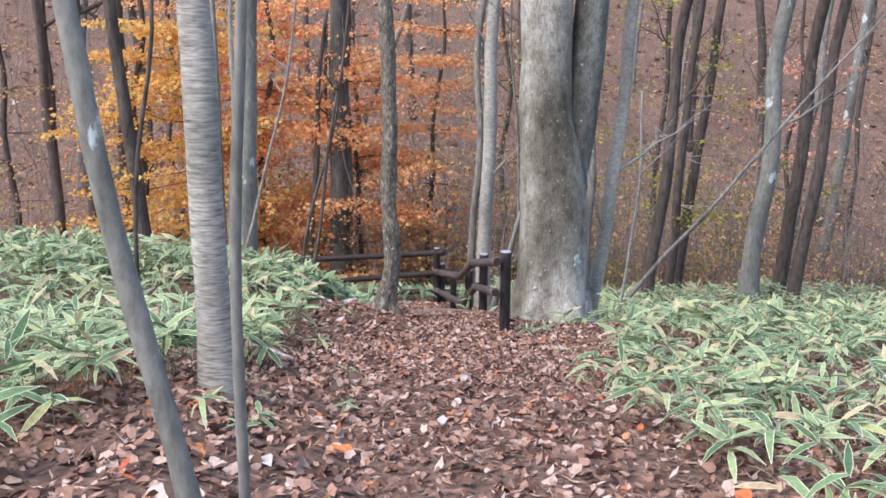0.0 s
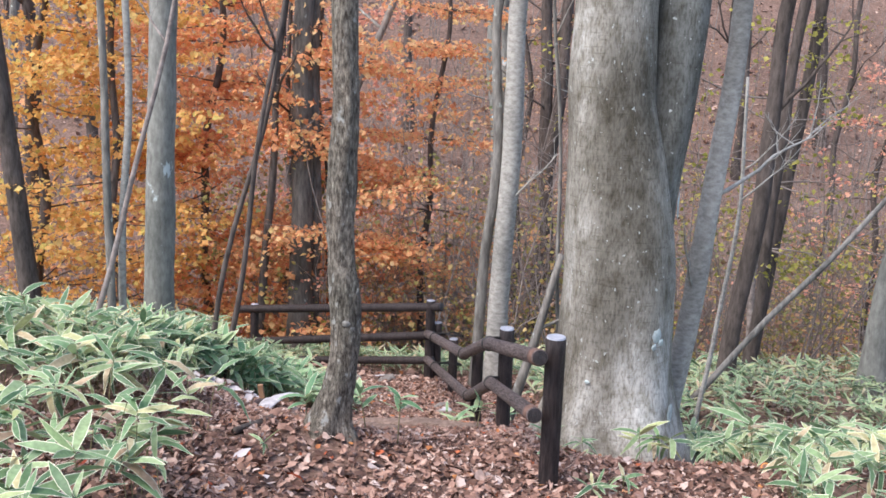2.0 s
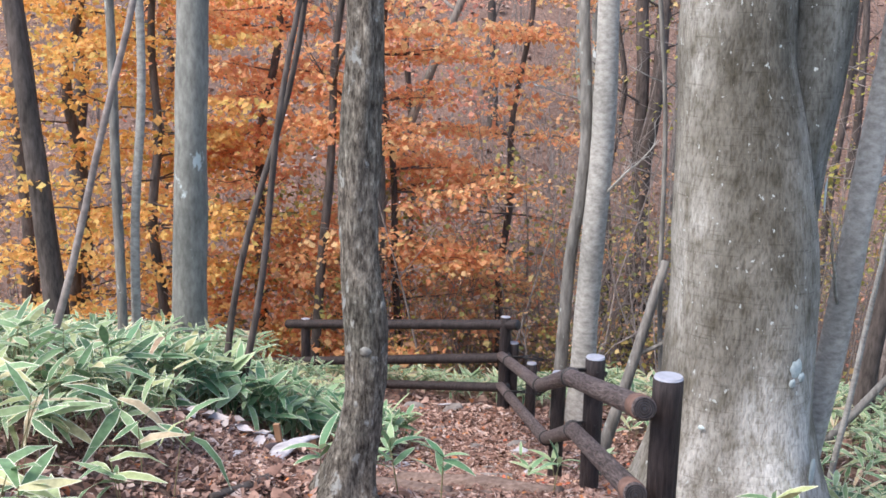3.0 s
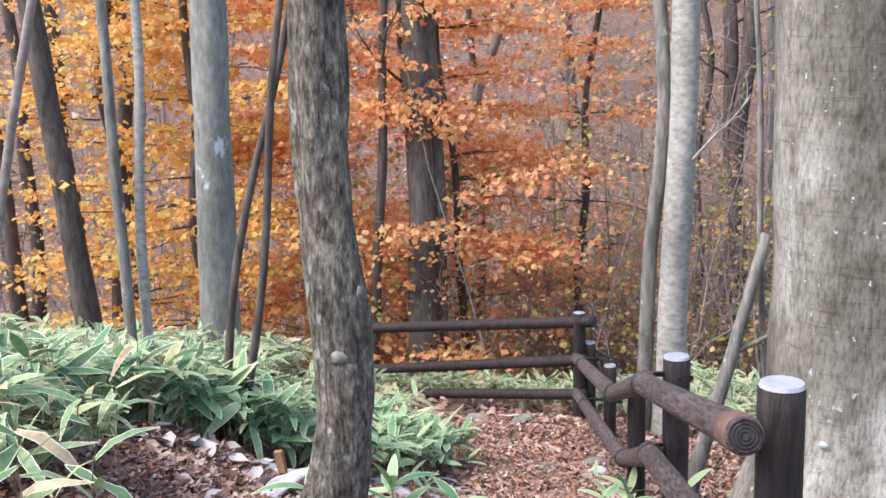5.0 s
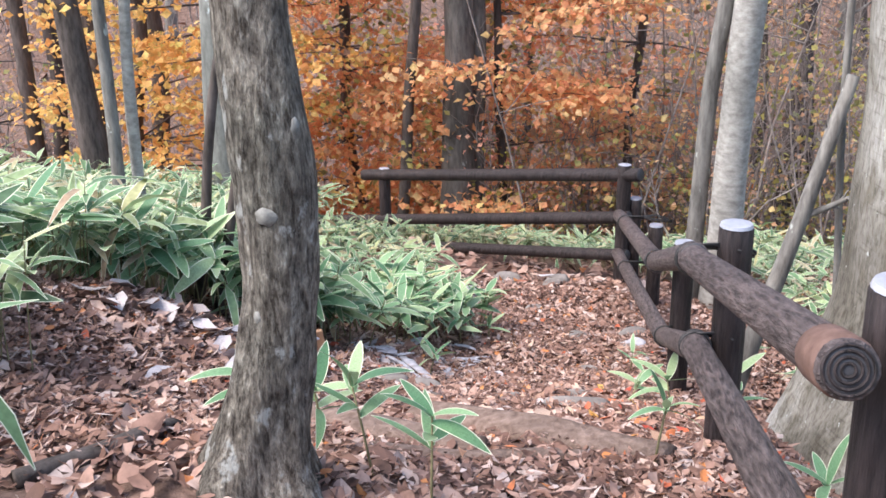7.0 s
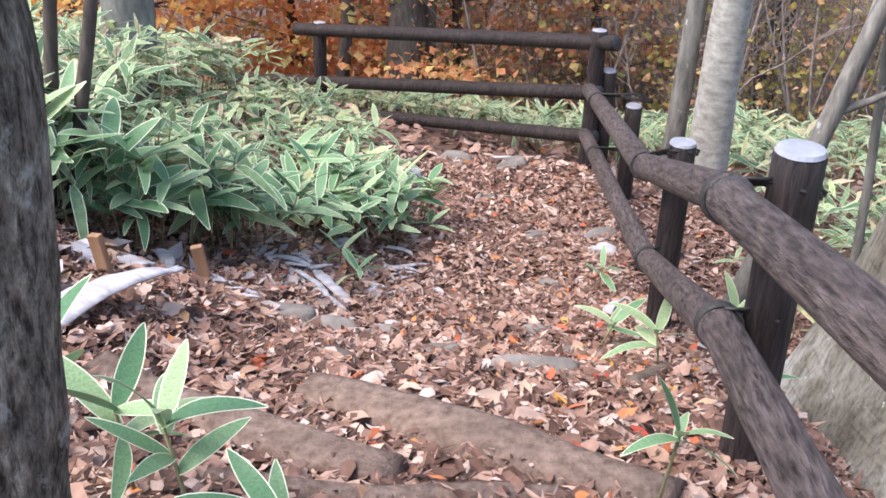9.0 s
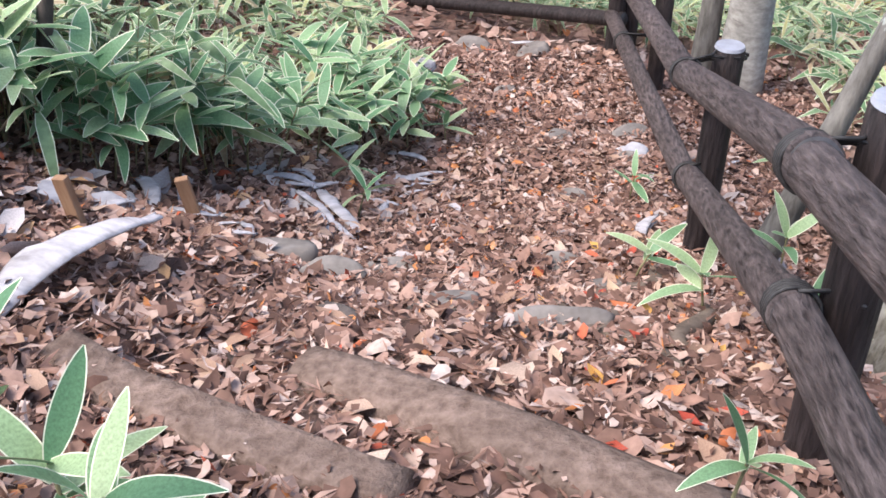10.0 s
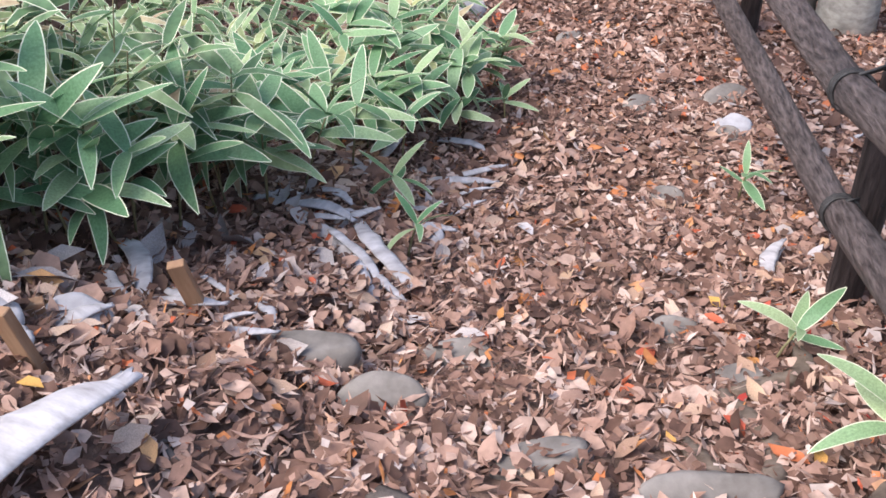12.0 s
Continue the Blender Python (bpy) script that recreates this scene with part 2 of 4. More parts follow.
MAPLE_GOLD = leafy("golden_maple_leaves", [(0.0, (0.74, 0.36, 0.13)), (0.45, (0.92, 0.55, 0.19)), (0.85, (0.95, 0.70, 0.26)), (1.0, (0.66, 0.56, 0.16))], 0.6, 0.5)
MAPLE_ORANGE = leafy("orange_maple_leaves", [(0.0, (0.76, 0.31, 0.17)), (0.5, (0.95, 0.50, 0.25)), (0.9, (0.97, 0.68, 0.36)), (1.0, (0.88, 0.68, 0.30))], 0.6, 0.55)
MAPLE_RED = leafy("russet_maple_leaves", [(0.0, (0.66, 0.28, 0.21)), (0.6, (0.92, 0.48, 0.35)), (1.0, (0.88, 0.60, 0.40))], 0.6, 0.5)
RUST = leafy("withered_undergrowth", [(0.0, (0.32, 0.19, 0.13)), (0.45, (0.56, 0.34, 0.22)), (0.75, (0.72, 0.42, 0.24)), (0.9, (0.58, 0.52, 0.22)), (1.0, (0.28, 0.35, 0.15))], 0.8, 0.4)
OLIVE = leafy("olive_undergrowth", [(0.0, (0.20, 0.21, 0.08)), (0.4, (0.38, 0.36, 0.14)), (0.7, (0.50, 0.42, 0.13)), (1.0, (0.66, 0.38, 0.18))], 0.7, 0.4)
LIME = leafy("yellow_green_leaves", [(0.0, (0.30, 0.30, 0.06)), (1.0, (0.58, 0.52, 0.14))], 0.6, 0.4)
EVERGREEN = leafy("evergreen_shrub_leaves", [(0.0, (0.035, 0.07, 0.035)), (1.0, (0.10, 0.17, 0.07))], 0.5, 0.15)


# ---- mesh helpers ----
def mesh_of(name, verts, faces, mats, smooth=True, slots=None):
    me = bpy.data.meshes.new(name)
    me.from_pydata([tuple(v) for v in verts], [], faces)
    for m in mats if isinstance(mats, (list, tuple)) else [mats]:
        me.materials.append(m)
    if slots is not None:
        me.polygons.foreach_set("material_index", np.asarray(slots, dtype=np.int32))
    if smooth:
        me.polygons.foreach_set("use_smooth", np.ones(len(me.polygons), dtype=bool))
    me.update()
    return me


def piece(name, me, parent=None, label="", at=None):
    ob = new(name, me)
    if at is not None:
        ob.matrix_basis = at
    if parent is not None:
        ob.parent = parent
    return tagged(ob, label) if label else ob


def thing(name, x, y, z, label, category, group=""):
    ob = new(name)
    ob.empty_display_size = 0.1
    ob.matrix_basis = Matrix.Translation((x, y, z))
    return tagged(ob, label, category, group)


def tube(points, radii, segs=10, lumps=0.0, seed=0.0, cap=True, squash=None):
    """A tapered tube along points; lumps: uneven girth."""
    pts = [Vector(p) for p in points]
    verts, faces = [], []
    side = None
    for i, (p, r) in enumerate(zip(pts, radii)):
        d = (pts[min(i + 1, len(pts) - 1)] - pts[max(i - 1, 0)]).normalized()
        if side is None:
            side = d.cross(Vector((0.3, 1, 0.1))).normalized()
        side = (side - d * side.dot(d)).normalized()
        up = d.cross(side)
        for k in range(segs):
            a = 2 * math.pi * k / segs
            rr = r
            if lumps:
                rr *= 1 + lumps * noise.noise((math.cos(a) * 1.3 + seed, math.sin(a) * 1.3 + seed * 0.7, p.z * 1.6 + seed))
            if squash:
                rr *= squash(a, i / (len(pts) - 1))
            verts.append(p + side * (rr * math.cos(a)) + up * (rr * math.sin(a)))
    for i in range(len(pts) - 1):
        for k in range(segs):
            a, b = i * segs + k, i * segs + (k + 1) % segs
            faces.append((a, b, b + segs, a + segs))
    if cap:
        faces.append(tuple(range(segs))[::-1])
        faces.append(tuple(range((len(pts) - 1) * segs, len(pts) * segs)))
    return verts, faces


class Heap:
    """Gathers many small shapes into one mesh."""

    def __init__(self):
        self.v, self.f, self.s, self.n = [], [], [], 0

    def add(self, verts, faces, slots=None):
        self.v.append(np.asarray(verts, dtype=float))
        self.f.extend([tuple(i + self.n for i in f) for f in faces])
        self.s.extend(slots if slots is not None else [0] * len(faces))
        self.n += len(verts)

    def mesh(self, name, mats, smooth=True):
        return mesh_of(name, np.concatenate(self.v).tolist(), self.f, mats, smooth, self.s)


def turned(rng, tilt=0.5):
    """A random turn about z with a lean."""
    return np.array((Matrix.Rotation(rng.uniform(0, 6.283), 3, "Z") @ Matrix.Rotation(rng.gauss(0, tilt), 3, "X") @ Matrix.Rotation(rng.gauss(0, tilt), 3, "Y")))


def fallen_leaf_shape(kind):
    """A dry leaf 1 long, pointed, curled and torn in its own way: 8 triangles."""
    rng = random.Random(60 + kind)
    w = rng.uniform(0.17, 0.34)
    curl, roll, twist = rng.uniform(-0.10, 0.34), rng.uniform(-0.3, 0.75), rng.uniform(-0.9, 0.9)
    v = [(-0.5, rng.gauss(0, 0.03), curl)]
    for c, k in ((0.33, 1.0), (0.70, 0.8)):
        a = twist * (c - 0.5)
        for q in (-1, 0, 1):
            y = q * w * k * rng.uniform(0.65, 1.15)
            v.append((c - 0.5 + rng.gauss(0, 0.05), y * math.cos(a), curl * 4 * (c - 0.5) ** 2 + abs(y) * roll + y * math.sin(a) + rng.gauss(0, 0.035)))
    v.append((0.5, rng.gauss(0, 0.06), curl * rng.uniform(0.5, 1.5)))
    f = [(0, 2, 1), (0, 3, 2), (1, 2, 5, 4), (2, 3, 6, 5), (4, 5, 7), (5, 6, 7)]
    return np.array(v), f



def crumpled_shape(kind):
    """A torn, crumpled scrap of a broad leaf about 1 across: 8 triangles."""
    rng = random.Random(160 + kind)
    long = rng.uniform(0.55, 1.0)
    bend, way = rng.uniform(-0.5, 0.9), rng.uniform(0, 3.14)
    v = [(rng.gauss(0, 0.06), rng.gauss(0, 0.06), rng.uniform(-0.06, 0.10))]
    for k in range(8):
        a = 0.785 * k + rng.gauss(0, 0.15)
        r = 0.5 * rng.uniform(0.55, 1.1)
        x, y = r * math.cos(a), r * long * math.sin(a)
        q = x * math.cos(way) + y * math.sin(way)
        v.append((x, y, bend * q * q + rng.gauss(0, 0.055)))
    return np.array(v), [(0, k + 1, (k + 1) % 8 + 1) for k in range(8)]


def sliver_shape(kind):
    """A narrow rolled-up strip of leaf: 4 triangles."""
    rng = random.Random(260 + kind)
    w, c = rng.uniform(0.05, 0.11), rng.uniform(-0.15, 0.25)
    v = [(-0.5, 0, c), (-0.1, -w, 0.02), (0.1, w, w), (0.0, 0.0, w * 1.2), (0.5, rng.gauss(0, 0.1), c * 0.6)]
    return np.array(v), [(0, 1, 3), (0, 3, 2), (1, 4, 3), (3, 4, 2)]


LEAF_SHAPES = [fallen_leaf_shape(k) for k in range(12)]
SCRAPS = LEAF_SHAPES + [crumpled_shape(k) for k in range(20)] + [sliver_shape(k) for k in range(16)]


def blade_shape(cuts, droop, fold=0.12, broad=1.0):
    """A bamboo-grass leaf, 1 long from its stalk, with a pale margin on either side."""
    v, f, s = [], [], []
    for i in range(cuts + 1):
        c = i / cuts
        w = 0.108 * broad * max(0.02, math.sin(math.pi * min(1, c * 0.93 + 0.06)) ** 0.62) * (1 - 0.25 * c)
        z = -droop * c * c + 0.06 * c
        x = c * (1 - 0.18 * droop * c)
        inner = max(0.0, w - 0.0115)
        for q in (-w, -inner, 0.0, inner, w):
            v.append((x, q, z + fold * abs(q)))
    for i in range(cuts):
        for k in range(4):
            a = 5 * i + k
            f.append((a, a + 5, a + 6, a + 1))
            s.append(1 if k in (0, 3) else 0)
    return np.array(v), f, s


BLADES = [blade_shape(4, d) for d in (0.08, 0.25, 0.45, 0.7, 0.95)]
BLADES_FAR = [blade_shape(3, d) for d in (0.1, 0.3, 0.55, 0.8)]
BLADES_SMALL = [blade_shape(2, d) for d in (0.1, 0.3, 0.6)]

# ---- the ground ----
PROFILE_Y = (-40, -20, -12, -6.2, -4.5, -2.7, -1.9, 0.0, 1.05, 1.75, 2.5, 2.9, 3.8, 4.4, 6.7, 8.3, 10.5, 14, 17, 20, 26, 34, 46, 60)
PROFILE_Z = (5.2, 3.8, 2.45, 1.25, 0.92, 0.50, 0.34, 0.04, -0.09, -0.33, -0.58, -0.82, -1.14, -1.36, -1.74, -2.05, -2.95, -4.6, -5.0, -4.2, -0.5, 4.5, 12.0, 16.0)


def height(x, y):
    """Height of the ground: a path that falls into a ravine, a bank beside it and the far slope."""
    z = float(np.interp(y, PROFILE_Y, PROFILE_Z))
    z += 0.42 * float(np.interp(-x - 0.08 * math.sin(y * 1.3), (0.6, 1.0, 1.2, 1.5, 1.8), (0, 0.36, 0.42, 0.75, 1))) * float(np.interp(y, (-9, -6, -4, -2, 1, 2.3, 5, 8), (0.6, 0.9, 0.9, 0.6, 0.8, 1.0, 0.8, 0.2)))
    z += 0.30 * float(np.interp(-x, (2.0, 4.5), (0, 1))) * float(np.interp(y, (-3, 1, 5, 9), (0, 0.9, 0.9, 0)))
    z -= 0.10 * float(np.interp(x, (1.2, 4.0), (0, 1))) * float(np.interp(y, (-3, 0, 9), (0, 1, 1)))
    z -= 0.30 * float(np.interp(x, (0.9, 1.25), (0, 1))) * float(np.interp(y, (0.6, 1.5, 4.0, 5.5), (0, 1, 1, 0)))
    z += 0.19 * math.exp(-((x + 0.58) ** 2 + (y - 0.62) ** 2) / 0.2)
    far = float(np.interp(abs(x), (4, 20), (0, 1)))
    z += far * 0.6 * math.sin(x * 0.31 + 1.0) * math.sin(y * 0.23)
    z += 0.05 * noise.noise((x * 0.8, y * 0.8, 0.0)) + 0.02 * noise.noise((x * 3.1, y * 3.1, 4.0))
    return z


def stretched(lo, hi, fine, reach):
    a = list(np.arange(lo, hi + 1e-6, fine))
    step = fine
    while a[-1] < reach:
        step *= 1.25
        a.append(a[-1] + step)
    step = fine
    while a[0] > -reach:
        step *= 1.25
        a.insert(0, a[0] - step)
    return a


GX, GY = stretched(-5.0, 5.0, 0.11, 420), stretched(-13.5, 10.0, 0.11, 420)
gv = [(x, y, height(x, y)) for y in GY for x in GX]
gf = []
for j in range(len(GY) - 1):
    for i in range(len(GX) - 1):
        a = j * len(GX) + i
        gf.append((a, a + 1, a + 1 + len(GX), a + len(GX)))
ground = tagged(new("ground", mesh_of("ground", gv, gf, SOIL)), "brown forest soil under fallen leaves, falling into a ravine", "ground", kind="structure")

# ---- the log fence ----
def log_bar(name, a, b, r, mat, parent, label="", ends=None, seed=0.0):
    """A straight imitation log with bark ridges between two points."""
    a, b = Vector(a), Vector(b)
    n = max(4, int((b - a).length / 0.09))
    pts = [a.lerp(b, i / n) for i in range(n + 1)]
    verts, faces = tube(pts, [r] * (n + 1), 20, 0.05, seed, cap=False)
    base = parent.matrix_basis.translation
    slots = [0] * len(faces)
    last = n * 20
    # bevelled ends
    d = (b - a).normalized()
    for start, s in ((0, -1), (last, 1)):
        c = a if s < 0 else b
        ring = [c + (v - c) * 0.9 + d * (s * r * 0.1) for v in verts[start:start + 20]]
        k = len(verts)
        verts += ring
        for i in range(20):
            j = (i + 1) % 20
            q = (start + i, start + j, k + j, k + i)
            faces.append(q if s > 0 else q[::-1])
            slots.append(0)
        f = tuple(range(k, k + 20))
        faces.append(f if s > 0 else f[::-1])
        slots.append(1)
    me = mesh_of(name, [v - base for v in verts], faces, [mat, ends or mat], True, slots)
    return piece(name, me, parent, label)


def rings(parent, centre, axis, r, bar):
    """Concentric grooves moulded into a log's end."""
    base = parent.matrix_basis.translation
    axis = Vector(axis).normalized()
    u = axis.cross(Vector((0, 0, 1))).normalized()
    w = axis.cross(u)
    for q in (0.22, 0.42, 0.62, 0.82):
        pts = [Vector(centre) - base + axis * (r * 0.12) + (u * math.cos(t) + w * math.sin(t)) * (r * q) for t in np.linspace(0, 6.2832, 25)]
        v, f = tube(pts, [0.0028] * 25, 5, cap=False)
        ob = piece("end_ring", mesh_of("end_ring", v, f, POST), bar)
        ob.matrix_parent_inverse = Matrix.Identity(4)


def tie(parent, at, r, axis, post_at):
    """Dark wire wound round rail and post."""
    base = parent.matrix_basis.translation
    h = Heap()
    axis = Vector(axis).normalized()
    u = axis.cross(Vector((0, 0, 1))).normalized()
    w = axis.cross(u)
    for k in range(4):
        c = Vector(at) - base + axis * (0.011 * (k - 1.5))
        pts = [c + (u * math.cos(t) + w * math.sin(t)) * (r + 0.005) for t in np.linspace(0, 6.2832, 17)]
        h.add(*tube(pts, [0.005] * 17, 6, cap=False))
        s = (Vector(post_at) - Vector(at))
        s.z = 0
        side = s.normalized().cross(Vector((0, 0, 1)))
        p0 = Vector(at) - base + Vector((0, 0, r + 0.004 - 0.006 * k)) + axis * (0.012 * (k - 1.5))
        h.add(*tube([p0, p0 + s * 0.55, p0 + s * 1.0 + side * (0.05 if k % 2 else -0.05), p0 + s * 1.5 + Vector((0, 0, -0.03))], [0.0045] * 4, 5))
    piece("wire_tie", h.mesh("wire_tie", [WIRE]), parent, "blackened wire tie")


P1, P2, P3, P4, P5, PC, PF = (0.83, 0.02), (0.735, 1.72), (0.685, 3.54), (0.62, 6.09), (0.47, 6.99), (0.375, 6.95), (-1.98, 8.60)
POSTS = [(P1, 0.975, 0.060), (P2, 0.505, 0.055), (P3, -0.20, 0.053), (P4, -0.965, 0.052), (P5, -1.04, 0.055)]
path_fence = thing("log_fence", P1[0], P1[1], height(*P1), "dark brown imitation log fence with two rails beside the path", "fence")
for n, ((x, y), top, r) in enumerate(POSTS):
    post = log_bar("post", (x, y, height(x, y) - 0.15), (x, y, top), r, POST, path_fence, ends=POST_TOP, seed=n * 3.1)
    v, f = tube([Vector((x, y, top + 0.006)) - path_fence.matrix_basis.translation, Vector((x, y, top + 0.016)) - path_fence.matrix_basis.translation], [r * 0.97, r * 0.9], 20)
    piece("post_cap", mesh_of("post_cap", v, f, POST_TOP, False), post, "pale lavender-grey flat post top")
RAILS = [
    ((0.712, -0.17, 0.922), (0.598, 1.76, 0.385), 0.047, True),
    ((0.70, -0.17, 0.575), (0.628, 1.76, 0.08), 0.045, True),
    ((0.604, 1.66, 0.425), (0.545, 3.50, -0.278), 0.048, False),
    ((0.628, 1.66, 0.105), (0.610, 3.56, -0.705), 0.047, False),
    ((0.552, 3.42, -0.258), (0.345, 6.93, -1.16), 0.050, False),
    ((0.608, 3.50, -0.69), (0.345, 6.93, -1.487), 0.047, False),
]
for n, (a, b, r, open_end) in enumerate(RAILS):
    bar = log_bar("rail", a, b, r, RAIL, path_fence, ends=RAIL_END, seed=n * 1.7)
    if open_end:
        rings(path_fence, a, Vector(a) - Vector(b), r, bar)
        d = (Vector(b) - Vector(a)).normalized()
        base = path_fence.matrix_basis.translation
        v, f = tube([Vector(a) - base + d * q for q in (0.012, 0.02, 0.13, 0.14)], [r * 0.9, r * 1.07, r * 1.07, r * 0.9], 20, cap=False)
        piece("sleeve", mesh_of("sleeve", v, f, SLEEVE), bar, "rusty brown sleeve")
for rail, post in ((0, P2), (1, P2), (2, P3), (3, P3), (4, P4), (5, P4)):
    a, b, r, _ = RAILS[rail]
    k = max(0.05, min(0.97, (post[1] - 0.02 - a[1]) / (b[1] - a[1])))
    tie(path_fence, Vector(a).lerp(Vector(b), k), r, Vector(b) - Vector(a), (*post, 0))
far_fence = thing("log_fence", PC[0], PC[1], height(*PC), "dark log fence with three rails across the path's bend", "fence")
for (x, y), top in ((PC, -0.745), (PF, -1.315)):
    post = log_bar("post", (x, y, height(x, y) - 0.15), (x, y, top), 0.058, POST, far_fence, ends=POST_TOP, seed=x)
for a, b, r in (((0.50, 6.86, -0.795), (-2.22, 8.73, -1.42), 0.055), ((0.42, 6.88, -1.16), (-3.2, 9.42, -2.17), 0.052), ((0.42, 6.88, -1.487), (-2.3, 8.75, -2.16), 0.050)):
    log_bar("rail", a, b, r, POST, far_fence, ends=RAIL_END, seed=a[2])


# ---- trees ----
def trunk_line(x, y, lean, tall, wobble, rng, sink=0.15):
    z = height(x, y)
    n = max(8, int(tall / 0.3))
    pts, px, py = [], rng.uniform(0, 9), rng.uniform(0, 9)
    for i in range(n + 1):
        h = tall * i / n
        w = wobble * min(1, h)
        pts.append(Vector((x + lean[0] * h + w * noise.noise((px, h * 0.55, 1)), y + lean[1] * h + w * noise.noise((py, h * 0.55, 7)), z - sink + h)))
    return pts


def limb_line(start, way, length, rng, n=6, rise=0.15, crook=0.12):
    pts, p, d = [Vector(start)], Vector(start), Vector(way).normalized()
    for i in range(n):
        d = (d + Vector((rng.gauss(0, crook), rng.gauss(0, crook), rng.gauss(rise * 0.3, crook)))).normalized()
        p = p + d * (length / n)
        pts.append(p.copy())
    return pts


def twigs(heap, line, r, rng, count, length, depth=1, segs=4):
    for _ in range(count):
        k = rng.uniform(0.3, 1.0)
        i = min(len(line) - 2, int(k * (len(line) - 1)))
        p = line[i].lerp(line[i + 1], rng.random())
        d = (line[i + 1] - line[i]).normalized() + Vector((rng.gauss(0, 0.7), rng.gauss(0, 0.7), rng.gauss(0.2, 0.5)))
        l = length * rng.uniform(0.4, 1.1)
        tw = limb_line(p, d, l, rng, 4, 0.2, 0.22)
        heap.add(*tube(tw, [r * (1 - 0.8 * q / 4) for q in range(5)], segs, cap=False))
        if depth:
            twigs(heap, tw, r * 0.55, rng, 2, length * 0.5, depth - 1, 3)


def bare_tree(name, label, x, y, r, lean, tall, mat, limbs=(), wobble=0.12, flare=0.5, segs=14, seed=0, group="", lumps=0.12, twiggy=True, bend=0.0, spread=0.0):
    """A leafless trunk with a flared foot; limbs: (height share, direction, length, radius)."""
    rng = random.Random(seed)
    line = trunk_line(x, y, lean, tall, wobble, rng)
    foot = Vector((x, y, height(x, y)))
    for p in line:
        p.x += bend * math.exp(-max(0, p.z - foot.z) / 0.35)
    ob = thing(name, *foot, label, "tree", group)
    radii = [r * (1 + flare * math.exp(-max(0, (p.z - foot.z)) / (spread or r * 2.2))) * (1 - 0.45 * i / (len(line) - 1)) for i, p in enumerate(line)]
    v, f = tube(line, radii, segs, lumps, seed * 1.37 + 2)
    piece("trunk", mesh_of("trunk", [Vector(p) - foot for p in v], f, mat), ob)
    for share, way, length, lr in limbs or ((0.72, (rng.gauss(0, 1), rng.gauss(0, 1), 0.8), tall * 0.2, r * 0.4), (0.8, (rng.gauss(0, 1), rng.gauss(0, 1), 0.8), tall * 0.18, r * 0.35)):
        i = int(share * (len(line) - 1))
        ll = limb_line(line[i], way, length, rng, 8)
        h = Heap()
        h.add(*tube(ll, [lr * (1 - 0.75 * q / 8) for q in range(9)], 7, 0.1, seed))
        if twiggy:
            twigs(h, ll, lr * 0.35, rng, 7, length * 0.35)
        me = h.mesh("limb", [mat])
        me.transform(Matrix.Translation(-foot))
        piece("limb", me, ob)
    return ob


LEAFLETS = []
for k in range(3):
    # a small lobed leaf of four triangles, bent along its rib
    w = (0.42, 0.5, 0.36)[k]
    LEAFLETS.append((np.array([(0, 0, 0), (0.42, -w, 0.08), (1.0, 0, -0.12), (0.42, w, 0.08), (0.5, 0, 0.0)]), [(0, 1, 4), (1, 2, 4), (2, 3, 4), (3, 0, 4)]))


def spray(heap, centre, radius, count, size, rng, flat=0.10, tilt=0.35, way=None):
    """A flat spray of leaves, as maples hold them."""
    slope = (rng.gauss(0, 0.15), rng.gauss(0, 0.15))
    for _ in range(count):
        a, q = rng.uniform(0, 6.283), radius * math.sqrt(rng.random())
        dx, dy = q * math.cos(a), q * math.sin(a) * 0.75
        c = (centre[0] + dx, centre[1] + dy, centre[2] + rng.gauss(0, flat) - 0.12 * q * q / max(radius, 0.1) + slope[0] * dx + slope[1] * dy)
        v, f = LEAFLETS[rng.randrange(3)]
        heap.add((v * (size * rng.uniform(0.6, 1.35))) @ turned(rng, tilt).T + c, f)


def leafy_tree(name, label, x, y, r, lean, tall, mat, leaf, crown, seed, sprays=40, count=130, size=0.075, bark_lumps=0.1, group="autumn maples"):
    """A tree whose limbs hold flat sprays of leaves; crown: lowest and highest height, reach."""
    rng = random.Random(seed)
    line = trunk_line(x, y, lean, tall, 0.25, rng)
    foot = Vector((x, y, height(x, y)))
    ob = thing(name, *foot, label, "tree", group)
    v, f = tube(line, [r * (1 + 0.4 * math.exp(-(p.z - foot.z) / 0.3)) * (1 - 0.6 * i / (len(line) - 1)) for i, p in enumerate(line)], 10, bark_lumps, seed)
    piece("trunk", mesh_of("trunk", [Vector(p) - foot for p in v], f, mat), ob)
    wood, leaves = Heap(), Heap()
    lo, hi, reach = crown
    for n in range(sprays):
        h = lo + (hi - lo) * (5 * (n // 5) + 1.6 * rng.random()) / sprays
        i = min(len(line) - 2, max(1, int((h - 0.3) / tall * (len(line) - 1))))
        a = rng.uniform(0, 6.283)
        length = reach * rng.uniform(0.35, 1.0) * (1.0 if h < hi * 0.7 else 0.7)
        ll = limb_line(line[i], (math.cos(a), math.sin(a), 0.06), length, rng, 6, 0.0, 0.07)
        wood.add(*tube(ll, [0.015 * (1 - 0.8 * q / 6) for q in range(7)], 4, cap=False))
        for q in (3, 4, 5, 6):
            if rng.random() < 0.85:
                spray(leaves, ll[q] + Vector((rng.gauss(0, 0.1), rng.gauss(0, 0.1), 0)), rng.uniform(0.35, 0.9), count // 5, size * 1.08, rng, 0.03, 0.7)
    me = wood.mesh("branchwork", [mat])
    me.transform(Matrix.Translation(-foot))
    piece("branchwork", me, ob)
    me = leaves.mesh("crown", [leaf], False)
    me.transform(Matrix.Translation(-foot))
    piece("crown", me, ob)
    return ob


